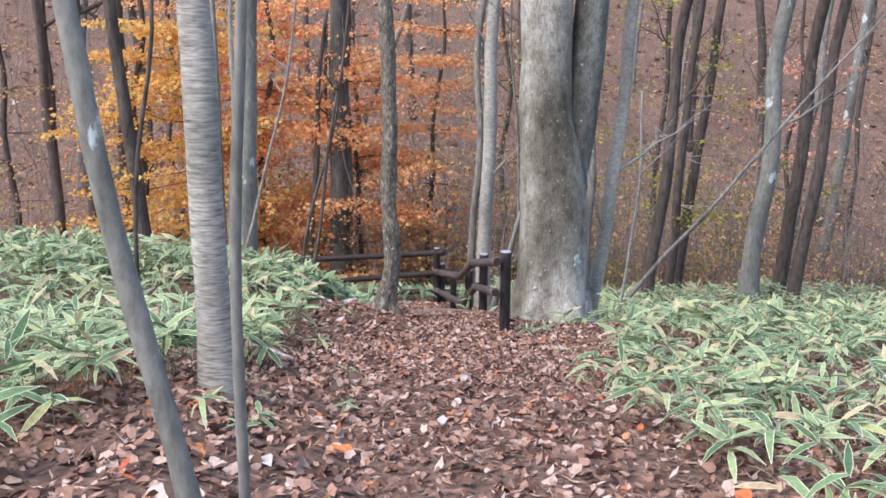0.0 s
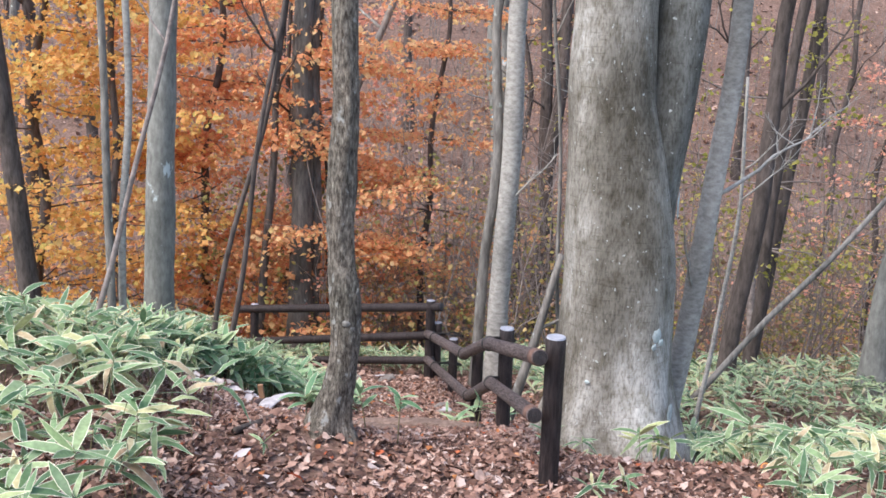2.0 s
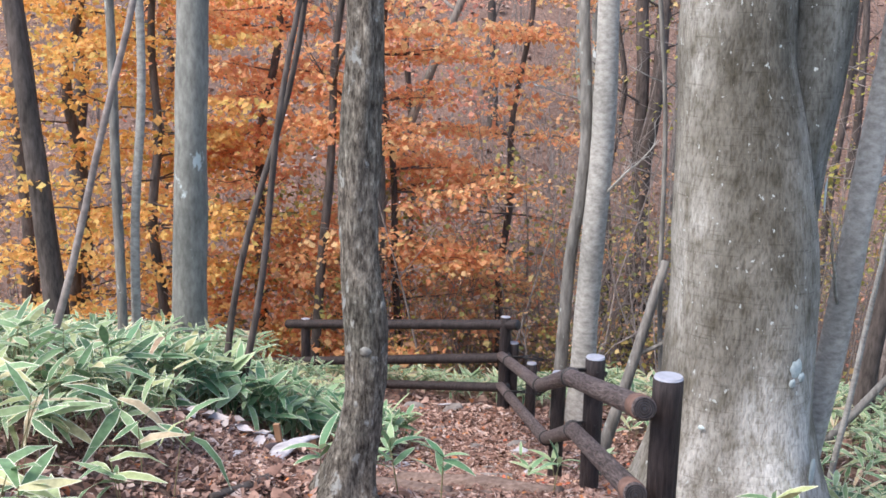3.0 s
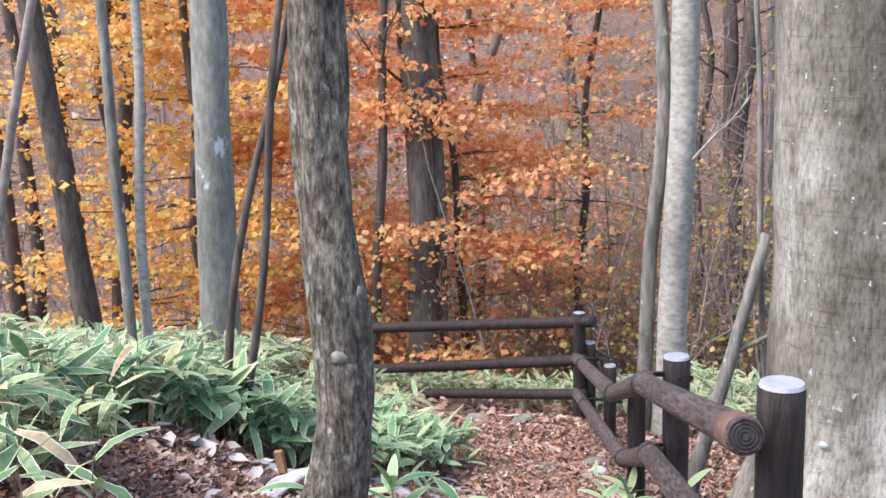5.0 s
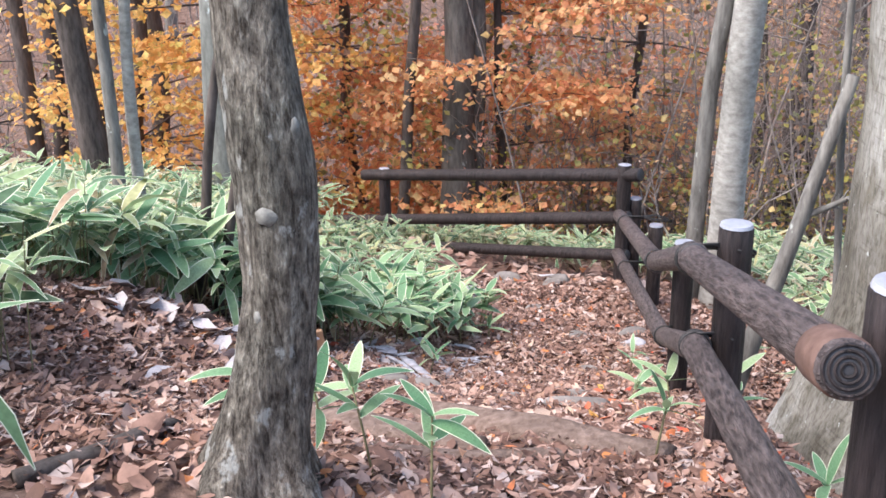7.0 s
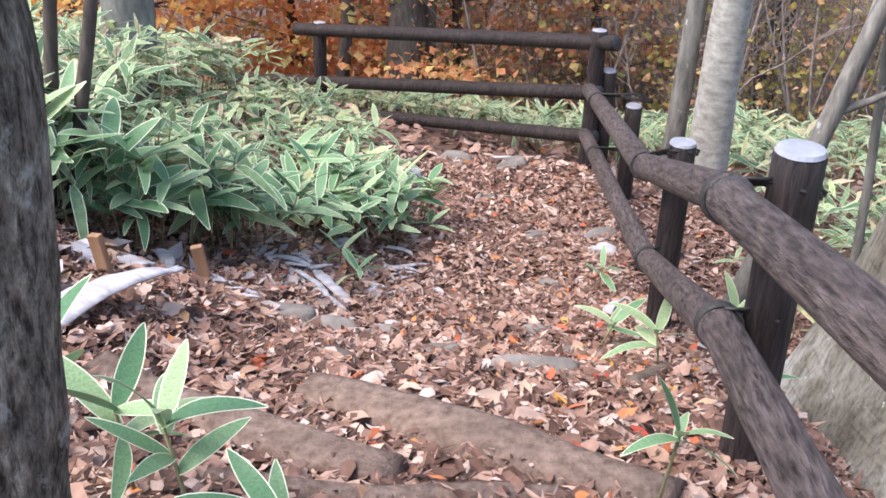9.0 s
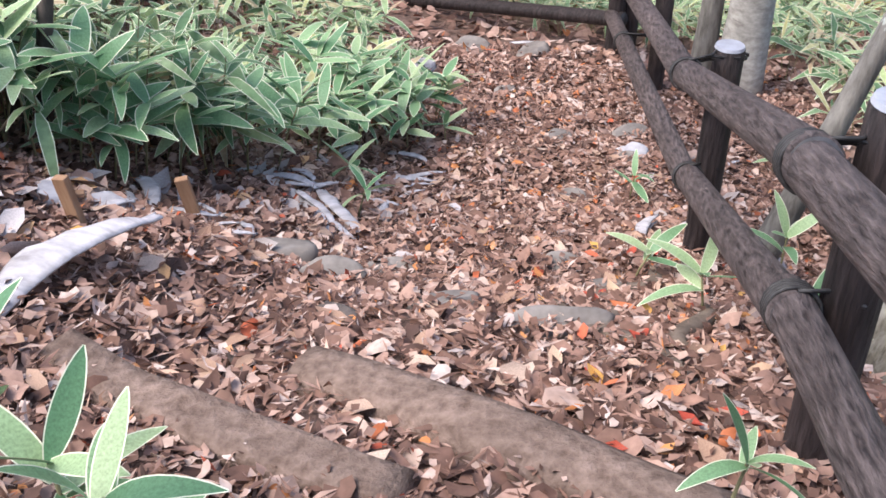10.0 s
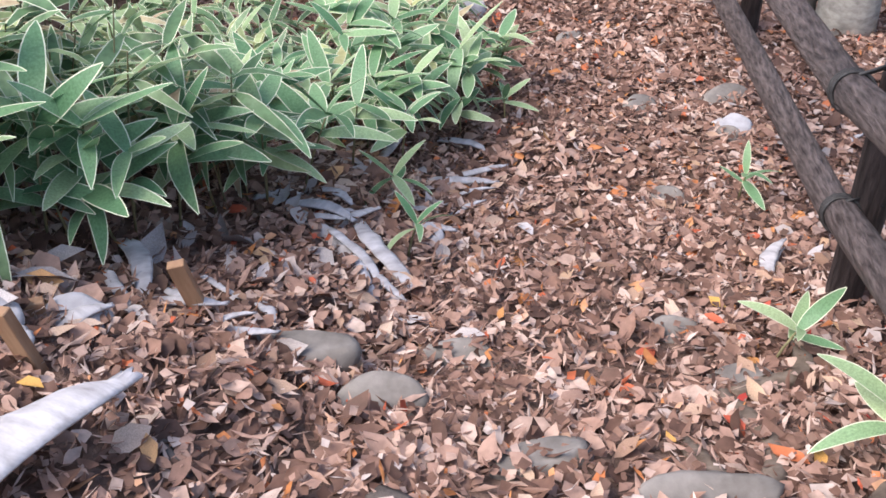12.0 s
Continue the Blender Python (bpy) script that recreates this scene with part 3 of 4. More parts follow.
def flaky_tree(x, y):
    """A slender tree with a slight S in its trunk and root swellings at its foot."""
    foot = Vector((x, y, height(x, y)))
    ob = thing("tree", *foot, "slender tree with rough grey-brown flaking bark beside the path", "tree")
    line, radii = [], []
    for h in [-0.15 + 0.06 * k for k in range(45)] + [2.6 + 0.3 * k for k in range(20)]:
        off = float(np.interp(h, (0, 0.12, 0.3, 0.55, 0.8, 1.1, 1.4, 1.75, 2.1, 3.0, 8.5), (-0.075, -0.055, -0.015, 0.015, 0.012, -0.012, -0.028, -0.020, 0.0, -0.03, -0.3)))
        line.append(Vector((off, 0.012 * h, h)))
        radii.append(0.090 * (1 + 0.85 * math.exp(-max(0, h) / 0.13) + 0.10 * math.exp(-max(0, h) / 0.8)) * (1 - 0.05 * max(0, h)) + 0.004 * math.sin(h * 9) * math.exp(-((h - 0.9) ** 2)))
    roots = lambda a, k: 1 + 0.20 * math.exp(-max(0, k * 64 - 2) / 4) * math.cos(4 * a + 0.9) + 0.015 * math.sin(7 * a + 20 * k)
    v, f = tube(line, radii, 40, 0.22, 4.1, squash=roots)
    v = [q + Vector((q.x, q.y, 0)).normalized() * (0.007 * noise.noise((q.x * 26, q.y * 26, q.z * 7)) + 0.003 * noise.noise((q.x * 70, q.y * 70, q.z * 22))) for q in v]
    trunk = piece("trunk", mesh_of("trunk", v, f, ROUGH_BARK), ob)
    rng = random.Random(3)
    ll = limb_line(line[50], (0.5, 0.4, 0.8), 1.2, rng, 8)
    piece("limb", mesh_of("limb", *tube(ll, [0.02 * (1 - 0.09 * q) for q in range(9)], 7), ROUGH_BARK), ob)
    # a round lichen scab, smaller ones and a pale scar, lying on the bark
    for a, h, w, t in ((-1.50, 0.755, 0.024, 0.022), (-1.95, 0.50, 0.012, 0.020), (-2.75, 1.27, 0.010, 0.040), (-0.6, 0.95, 0.010, 0.025)):
        k = min(range(len(line)), key=lambda i: abs(line[i].z - h))
        ring = [q - line[k] for q in v[k * 40:k * 40 + 40]]
        vs, n = [], 14
        for lift, share in ((-0.004, 1.0), (0.0008, 0.9)):
            for i in range(n):
                q = 2 * math.pi * i / n
                e = share * (1 + 0.35 * noise.noise((i * 0.9, a * 3, h)))
                aa = a + w * e * math.cos(q) / radii[k]
                near = max(ring, key=lambda p: p.x * math.cos(aa) + p.y * math.sin(aa))
                r = math.hypot(near.x, near.y) + lift
                vs.append((line[k].x + r * math.cos(aa), line[k].y + r * math.sin(aa), h + t * e * math.sin(q)))
        fs = [(i, (i + 1) % n, n + (i + 1) % n, n + i) for i in range(n)] + [tuple(range(n, 2 * n))]
        piece("lichen", mesh_of("lichen", vs, fs, PALE_SCAB), trunk, "pale grey lichen scab")


flaky_tree(-0.432, 0.62)


def beech(x, y):
    """A massive smooth trunk with a second stem grown into its side."""
    foot = Vector((x, y, height(x, y) + 0.30))
    ob = thing("beech_tree", *foot, "massive smooth grey beech with a fused second stem", "tree")
    rng = random.Random(5)
    line = [Vector((float(np.interp(h, (0, 2.05, 2.65, 3.65, 5.5, 12.4), (0.03, 0.03, 0.0, -0.13, -0.16, -0.1))), 0.02 * h, h - 0.75)) for h in np.linspace(0, 12.4, 84)]
    girth = [float(np.interp(p.z, (-0.75, -0.3, 0, 0.25, 0.6, 1.2, 1.8, 2.2, 2.8, 3.6, 12), (0.98, 0.78, 0.66, 0.57, 0.50, 0.465, 0.455, 0.42, 0.355, 0.335, 0.25))) for p in line]
    buttress = lambda a, k: 1 + 0.10 * math.exp(-k * 12) * math.cos(5 * a + 0.8) + 0.012 * math.sin(3 * a + 30 * k)
    v, f = tube(line, girth, 56, 0.06, 3.3, squash=buttress)
    trunk = piece("trunk", mesh_of("trunk", v, f, BEECH), ob)
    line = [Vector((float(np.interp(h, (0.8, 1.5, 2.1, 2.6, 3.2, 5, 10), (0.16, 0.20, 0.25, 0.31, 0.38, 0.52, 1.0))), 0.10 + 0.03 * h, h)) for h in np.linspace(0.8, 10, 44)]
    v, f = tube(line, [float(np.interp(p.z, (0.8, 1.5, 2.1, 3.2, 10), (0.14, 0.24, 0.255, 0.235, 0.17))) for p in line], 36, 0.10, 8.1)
    # bark colour carries the shade on this side of the beech
    piece("second_stem", mesh_of("second_stem", v, f, BEECH_STEM), ob, "mossy second stem fused to the trunk, shade painted into its bark")
    # lichen scabs lying on the bark
    for a, h, w, t in ((-0.35, 2.05, 0.07, 0.11), (-1.02, 1.02, 0.05, 0.06), (-0.92, 0.96, 0.03, 0.03), (-1.08, 0.93, 0.025, 0.03), (-0.75, 0.35, 0.04, 0.09), (-2.2, 0.62, 0.022, 0.016)):
        rad = float(np.interp(h, (0, 0.25, 0.6, 1.2, 1.8, 2.2), (0.70, 0.58, 0.50, 0.465, 0.455, 0.42))) + 0.008
        vs, n = [], 14
        for k in range(n):
            q = 2 * math.pi * k / n
            s = 1 + 0.3 * noise.noise((k * 0.9, a * 3, h))
            aa, hh = a + w * s * math.cos(q) / rad, h + t * s * math.sin(q)
            vs.append((0.03 + rad * math.cos(aa), rad * math.sin(aa) + 0.02 * hh, hh))
        inner = [Vector(p) * 1.0 for p in vs]
        c = sum(inner, Vector()) / n
        out = Vector((math.cos(a), math.sin(a), 0)) * 0.004
        vs = vs + [tuple(p.lerp(c, 0.15) + out) for p in inner]
        fs = [(k, (k + 1) % n, n + (k + 1) % n, n + k) for k in range(n)] + [tuple(range(n, 2 * n))]
        piece("lichen", mesh_of("lichen", vs, fs, LICHEN), trunk, "pale blue-white lichen patch")
    return ob


beech(1.75, 2.78)
bare_tree("birch_tree", "pale birch with horizontal bark bands behind the fence", 1.12, 6.3, 0.125, (0.024, 0.0), 11, BIRCH, seed=7, segs=20, flare=0.35, wobble=0.05, limbs=((0.24, (0.6, -0.5, 0.7), 0.9, 0.016), (0.42, (-0.5, -0.2, 0.7), 1.3, 0.02)))
bare_tree("birch_tree", "thin grey birch close beside a thicker one", 0.90, 6.45, 0.066, (0.036, 0.0), 10, GREY_BARK, seed=8)
bare_tree("tree", "straight blue-grey trunk with pale lichen patches", -2.93, 6.75, 0.185, (0.045, 0.0), 11, BLUE_BARK, seed=9, segs=20, flare=0.3, wobble=0.08)
bare_tree("tree", "thin grey pole beside its twin, spotted with lichen", -3.0, 5.0, 0.046, (0.0, 0.0), 9, GREY_BARK, seed=11, wobble=0.08, group="thin twin poles")
bare_tree("tree", "thin grey pole beside its twin, spotted with lichen", -2.93, 5.12, 0.043, (0.038, 0.0), 9, BIRCH, seed=13, wobble=0.08, group="thin twin poles")
bare_tree("tree", "dark brown leaning trunk in front of golden maples", -4.9, 8.45, 0.14, (-0.075, 0.0), 11, DARK_BARK, seed=12, segs=16)
bare_tree("sapling", "dark thin stem leaning across the bamboo grass", -1.77, 3.2, 0.028, (0.20, 0.02), 4.6, DARK_BARK, seed=14, flare=0.2, segs=8, group="leaning saplings")
bare_tree("sapling", "dark thin stem leaning across the bamboo grass", -1.62, 3.1, 0.028, (0.155, 0.03), 4.6, DARK_BARK, seed=15, flare=0.2, segs=8, group="leaning saplings")
bare_tree("sapling", "thin brown stem leaning over the bank", -2.40, 1.6, 0.024, (0.235, 0.02), 3.8, TWIG, seed=16, flare=0.2, segs=8, wobble=0.2)
bare_tree("tree", "dark forked trunk among orange maple leaves", -1.50, 10.2, 0.185, (0.008, 0.0), 11, GREY_DARK, seed=17, segs=18, wobble=0.05, group="dark forked pair")
bare_tree("tree", "dark forked trunk among orange maple leaves", -1.29, 10.3, 0.10, (-0.002, 0.0), 11, GREY_DARK, seed=18, wobble=0.05, group="dark forked pair")
bare_tree("tree", "dark trunk slanting behind the maple leaves", -2.6, 12.2, 0.09, (0.36, 0.05), 8, GREY_BARK, seed=19)
bare_tree("tree", "small blackish trunk behind the far fence", -2.15, 10.0, 0.07, (0.08, 0.0), 6, DARK_BARK, seed=20)
bare_tree("tree", "small blackish trunk behind the far fence", -1.5, 10.6, 0.05, (-0.03, 0.0), 6, DARK_BARK, seed=21)
bare_tree("sapling", "grey leaning stem rising beside the beech", 0.93, 3.75, 0.054, (0.27, 0.03), 1.9, GREY_BARK, seed=22, flare=0.3, segs=12, wobble=0.06)
bare_tree("sapling", "thin upright grey stem beside the beech", 1.52, 3.9, 0.022, (-0.05, 0.02), 6, GREY_BARK, seed=23, flare=0.1, segs=8)
bare_tree("birch_tree", "pale birch leaning away from the beech's foot", 2.37, 3.3, 0.105, (0.105, 0.02), 9, BIRCH, seed=24, segs=18, flare=0.3, limbs=((0.3, (0.9, 0.1, 0.35), 1.6, 0.022), (0.22, (-0.3, -0.3, 0.8), 1.0, 0.015)))
bare_tree("sapling", "slim whitish stem behind the beech", 3.1, 4.8, 0.028, (0.06, 0.0), 4, BIRCH, seed=25, flare=0.2, segs=8, wobble=0.2)
bare_tree("tree", "dark brown trunk in the thicket", 4.13, 7.0, 0.11, (0.078, 0.0), 11, DARK_BARK, seed=26, limbs=((0.35, (0.5, -0.3, 0.6), 1.5, 0.03),))
bare_tree("tree", "dark brown trunk in the thicket", 4.75, 8.0, 0.085, (0.05, 0.0), 10, DARK_BARK, seed=27)
bare_tree("tree", "pale trunk blotched with lichen above the bamboo grass", 5.75, 6.4, 0.16, (0.055, 0.0), 10, BLUE_BARK, seed=28, segs=16, limbs=((0.35, (0.9, -0.3, 0.3), 1.8, 0.03),))
bare_tree("tree", "dark trunk standing among others", 6.7, 7.6, 0.13, (0.07, 0.0), 11, DARK_BARK, seed=29)
bare_tree("tree", "dark trunk standing among others", 6.45, 6.2, 0.11, (0.09, 0.0), 10, DARK_BARK, seed=30)
bare_tree("tree", "dark trunk standing among others", 5.3, 9.6, 0.11, (0.10, 0.0), 10, DARK_BARK, seed=31)
bare_tree("tree", "grey trunk standing among others", 3.4, 8.6, 0.08, (-0.03, 0.0), 10, GREY_BARK, seed=32)


def slanting_limb():
    """A long thin dead limb that leans through the thicket."""
    foot = Vector((3.1, 5.5, height(3.1, 5.5)))
    ob = thing("dead_limb", *foot, "long thin grey dead limb slanting through the thicket", "branch")
    rng = random.Random(44)
    line = [Vector((0.86 * h + 0.12 * noise.noise((h * 0.8, 2, 2)), 0.05 * h, h + 0.10 * noise.noise((h * 0.7, 5, 5)))) for h in np.linspace(-0.1, 5.2, 18)]
    h = Heap()
    h.add(*tube(line, [0.042 * (1 - 0.65 * i / 17) for i in range(18)], 9, 0.15, 2))
    piece("limb", h.mesh("limb", [GREY_BARK]), ob)
    h = Heap()
    twigs(h, line, 0.010, rng, 10, 1.1, 1)
    piece("branchwork", h.mesh("branchwork", [TWIG]), ob)


slanting_limb()
# trees close to where the walk begins
bare_tree("tree", "pale lichened trunk leaning beside the path's start", -1.19, -7.55, 0.050, (-0.19, 0.0), 8, BLUE_BARK, seed=33, segs=18)
bare_tree("birch_tree", "thick white birch with horizontal bark bands", -1.54, -4.8, 0.115, (-0.05, 0.0), 9, BIRCH_BANDED, seed=34, segs=24)
bare_tree("tree", "slim pale stem in front of a birch", -1.00, -7.85, 0.023, (0.01, 0.0), 8, BLUE_BARK, seed=35)
bare_tree("sapling", "thin dark stem twisting beside the birch", -2.45, -3.2, 0.02, (0.06, 0.0), 6, DARK_BARK, seed=36, flare=0.2, segs=8, wobble=0.3)

# maples in autumn colour down in the ravine
leafy_tree("maple_tree", "golden-leaved maple with flat layered sprays", -5.7, 10.9, 0.10, (0.05, 0.0), 8.5, DARK_BARK, MAPLE_GOLD, (0.7, 7.5, 2.1), 51, 54, 200, 0.09)
leafy_tree("maple_tree", "golden-leaved maple with flat layered sprays", -4.2, 10.2, 0.08, (0.0, 0.0), 7.5, DARK_BARK, MAPLE_GOLD, (0.9, 6.8, 2.0), 52, 50, 200, 0.09)
leafy_tree("maple_tree", "orange-leaved maple with flat layered sprays", -3.2, 12.0, 0.09, (0.03, 0.0), 8.5, DARK_BARK, MAPLE_ORANGE, (0.8, 7.8, 2.3), 53, 80, 270, 0.09)
leafy_tree("maple_tree", "orange-leaved maple with flat layered sprays", -1.0, 10.6, 0.06, (-0.05, 0.0), 7.0, DARK_BARK, MAPLE_ORANGE, (1.1, 6.2, 1.9), 54, 56, 250, 0.085)
leafy_tree("maple_tree", "russet maple with thinning leaves", -8.8, 12.8, 0.10, (0.0, 0.0), 8.5, DARK_BARK, RUST, (0.7, 7.5, 2.4), 55, 40, 80)
for n, (x, y) in enumerate(((-7.4, 11.6), (-7.0, 12.6), (-8.0, 13.2), (-6.6, 13.6))):
    bare_tree("tree", "dark trunk in the gloom beyond the golden maples", x, y, 0.12 + 0.03 * (n % 2), (0.02 * n - 0.03, 0), 10, DARK_BARK, seed=70 + n, segs=10)
leafy_tree("maple_tree", "russet maple with thinning leaves", 0.3, 12.4, 0.07, (0.05, 0.0), 8.5, DARK_BARK, MAPLE_ORANGE, (1.0, 8.0, 2.1), 56, 52, 170, 0.085)
leafy_tree("maple_tree", "russet maple with thinning leaves", -1.2, 15.5, 0.09, (0.0, 0.0), 10, DARK_BARK, MAPLE_RED, (2.5, 9.5, 2.8), 57, 40, 120, 0.09)
leafy_tree("maple_tree", "russet maple with thinning leaves", 2.6, 17.0, 0.09, (0.0, 0.0), 10, DARK_BARK, RUST, (1.5, 9.0, 2.5), 58, 36, 90, 0.09)
leafy_tree("maple_tree", "orange-leaved maple with flat layered sprays", -6.0, 17.0, 0.10, (0.0, 0.0), 11, DARK_BARK, MAPLE_ORANGE, (2.5, 10.5, 3.2), 59, 50, 120, 0.10)
leafy_tree("young_tree", "young tree with sparse yellow-green leaves", 5.2, 9.2, 0.06, (0.0, 0.0), 8.0, TWIG, LIME, (2.5, 7.6, 2.2), 60, 26, 60, 0.07, group="yellow-green young trees")
leafy_tree("young_tree", "young tree with sparse yellow-green leaves", 3.4, 10.8, 0.05, (0.0, 0.0), 7.5, TWIG, LIME, (2.0, 7.2, 1.9), 61, 22, 45, 0.07, group="yellow-green young trees")
leafy_tree("maple_tree", "russet maple with thinning leaves", 9.5, 15.0, 0.08, (0.0, 0.0), 9.0, DARK_BARK, MAPLE_RED, (1.5, 8.0, 2.4), 62, 30, 90, 0.09)

# trunks standing farther off on the opposite slope
rng = random.Random(77)
for n in range(40):
    x, y = rng.uniform(-19, 21), rng.uniform(13.5, 31)
    if -9 < x < 1.5 and y < 19:
        x += 11
    bare_tree("far_tree", "thin leafless trunk on the opposite slope", x, y, rng.uniform(0.05, 0.17), (rng.gauss(0, 0.05), 0), rng.uniform(9, 13),
              (DARK_BARK, GREY_BARK, DARK_BARK, BLUE_BARK)[n % 4], seed=100 + n, segs=8, group="trees on the opposite slope",
              limbs=tuple((rng.uniform(0.3, 0.8), (rng.gauss(0, 1), rng.gauss(0, 0.6), 0.7), rng.uniform(1, 2.4), 0.025) for _ in range(3)))


# ---- thickets of bare shrubs in the ravine ----
def shrub(x, y, tall, seed, label="leafless grey-brown shrub with a tangle of thin twigs", leaf=None, leaves=0):
    rng = random.Random(seed)
    foot = Vector((x, y, height(x, y)))
    ob = thing("shrub", *foot, label, "shrub", "shrubs in the ravine")
    h, lv = Heap(), Heap()
    for _ in range(rng.randint(5, 8)):
        ll = limb_line(foot + Vector((rng.gauss(0, 0.12), rng.gauss(0, 0.12), -0.05)), (rng.gauss(0, 0.3), rng.gauss(0, 0.3), 1), tall * rng.uniform(0.6, 1.1), rng, 8, 0.25, 0.13)
        h.add(*tube(ll, [0.016 * (1 - 0.8 * q / 8) for q in range(9)], 5, cap=False))
        twigs(h, ll, 0.006, rng, 8, tall * 0.33, 1, 3)
        if leaf:
            for q in range(3, 9):
                spray(lv, ll[q], 0.35, leaves, 0.06, rng, 0.12, 0.6)
    me = h.mesh("branchwork", [TWIG])
    me.transform(Matrix.Translation(-foot))
    piece("branchwork", me, ob)
    if leaf:
        me = lv.mesh("foliage", [leaf], False)
        me.transform(Matrix.Translation(-foot))
        piece("foliage", me, ob)
    return ob


rng = random.Random(21)
for n in range(56):
    x, y = rng.uniform(0.0, 13), rng.uniform(9.3, 21)
    if n % 4 == 0:
        x, y = rng.uniform(-11, 0), rng.uniform(9.5, 17)
    if n % 5 == 1:
        shrub(x, y, rng.uniform(1.4, 2.6), 300 + n, "shrub with withered rust-brown leaves", RUST, 7)
    elif n % 11 == 3:
        shrub(x, y, rng.uniform(0.8, 1.5), 300 + n, "low evergreen shrub with dark leaves", EVERGREEN, 26)
    elif n % 9 == 4:
        shrub(x, y, rng.uniform(1.4, 2.4), 300 + n, "shrub with sparse yellow-green leaves", LIME, 5)
    else:
        shrub(x, y, rng.uniform(1.8, 4.2), 300 + n)
for n in range(26):
    x, y = rng.uniform(-1.6, 5.5), rng.uniform(10.2, 18)
    if n % 4 == 1:
        shrub(x, y, rng.uniform(1.6, 3.2), 500 + n, "shrub with withered rust-brown leaves", (RUST, MAPLE_RED)[n % 8 == 1], 6)
    elif n % 10 == 6:
        shrub(x, y, rng.uniform(1.2, 2.0), 500 + n, "shrub with sparse yellow-green leaves", LIME, 7)
    else:
        shrub(x, y, rng.uniform(2.2, 4.6), 500 + n)
thin = Heap()
for n in range(1100):
    x, y = rng.uniform(-15, 19), 9.6 + 21 * rng.random() ** 1.3
    if -9 < x < -1 and y < 14:
        continue
    z, tall = height(x, y), rng.uniform(1.2, 5.5)
    line = limb_line((x, y, z - 0.05), (rng.gauss(0, 0.16), rng.gauss(0, 0.12), 1), tall, rng, 3, 0.1, 0.07)
    r = rng.uniform(0.007, 0.026)
    thin.add(*tube(line, [r, r * 0.8, r * 0.55, r * 0.25], 3, cap=False))
    for k in range(5):
        p = line[1 + k % 2].lerp(line[2 + k % 2], rng.random())
        d = Vector((rng.gauss(0, 1), rng.gauss(0, 0.7), rng.uniform(0.1, 1.0)))
        thin.add(*tube(limb_line(p, d, tall * rng.uniform(0.15, 0.4), rng, 2, 0.1, 0.2), [r * 0.45, r * 0.3, r * 0.12], 3, cap=False))
tagged(new("thicket", thin.mesh("thicket", [TWIG])), "grey-brown thicket of thin bare stems on the ravine slopes", "thicket", kind="stuff")
under = Heap()
for n in range(1250):
    x, y = rng.uniform(-17, 19), 9.5 + 19 * rng.random() ** 1.2
    if x > -1 or n % 2:
        spray(under, (x, y, height(x, y) + 0.1 + 2.6 * rng.random() ** 2.2), rng.uniform(0.25, 0.8), 26, 0.085, rng, 0.16, 0.7)
tagged(new("undergrowth", under.mesh("undergrowth", [RUST], False)), "withered rust and olive undergrowth on the ravine slopes", "undergrowth", kind="stuff")

olive = Heap()
for n in range(900):
    x, y = rng.uniform(-3.5, 9), 9.8 + 9 * rng.random() ** 1.3
    spray(olive, (x, y, height(x, y) + 0.1 + 3.4 * rng.random() ** 1.6), rng.uniform(0.2, 0.6), 20, 0.075, rng, 0.14, 0.8)
tagged(new("undergrowth", olive.mesh("undergrowth", [OLIVE], False)), "olive and yellow leaves of low brush in the ravine", "undergrowth", kind="stuff")


# ---- bamboo grass ----
def grass_plant_into(heap, x, y, tall, rng, shapes, size, spread=0.5, count=(5, 8)):
    z = height(x, y)
    lean = (rng.gauss(0, 0.15), rng.gauss(0, 0.15))
    top = Vector((x + lean[0] * tall, y + lean[1] * tall, z + tall))
    heap.add(*tube([(x, y, z - 0.02), ((x + top.x) / 2, (y + top.y) / 2, z + tall * 0.55), top], [0.0035, 0.003, 0.0025], 3, cap=False), slots=[2] * 6)
    turn = rng.uniform(0, 6.283)
    for n in range(rng.randint(*count)):
        v, f, s = shapes[rng.randrange(len(shapes))]
        m = Matrix.Rotation(turn + n * 2.4 + rng.gauss(0, 0.3), 3, "Z") @ Matrix.Rotation(-rng.uniform(-0.25, 0.75), 3, "Y") @ Matrix.Rotation(rng.gauss(0, 0.45), 3, "X")
        k = size * rng.uniform(0.65, 1.2)
        heap.add((v * k) @ np.array(m).T + np.array(top) - np.array((0, 0, rng.uniform(0, 0.3) * tall)), f, s)


def grass_patch(name, label, spots, seed, shapes, size, tall):
    rng = random.Random(seed)
    h = Heap()
    for x, y in spots:
        grass_plant_into(h, x, y, tall * rng.uniform(0.6, 1.25), rng, shapes, size * rng.uniform(0.85, 1.15))
    me = h.mesh(name, [BLADE, MARGIN, STALK])
    return tagged(new(name, me), label, "bamboo grass", kind="stuff")


def scatter(rng, n, x0, x1, y0, y1, keep):
    out = []
    while n > 0:
        x, y = rng.uniform(x0, x1), rng.uniform(y0, y1)
        n -= 1
        if keep(x, y):
            out.append((x, y))
    return out


def left_edge(y):
    return float(np.interp(y, (-9, -4, -2, 0.3, 1.6, 2.0, 2.9, 3.4, 4.0, 4.5, 5.0, 5.6, 6.4, 7.4, 8.2), (-2.6, -1.7, -1.35, -1.3, -1.55, -2.3, -1.5, -1.22, -1.05, -0.85, -0.66, -0.70, -0.9, -1.4, -2.2)))


def right_edge(y):
    return float(np.interp(y, (-9, -4, -2, -0.5, 1, 2, 9), (1.6, 1.15, 1.55, 2.05, 2.25, 1.5, 1.3)))


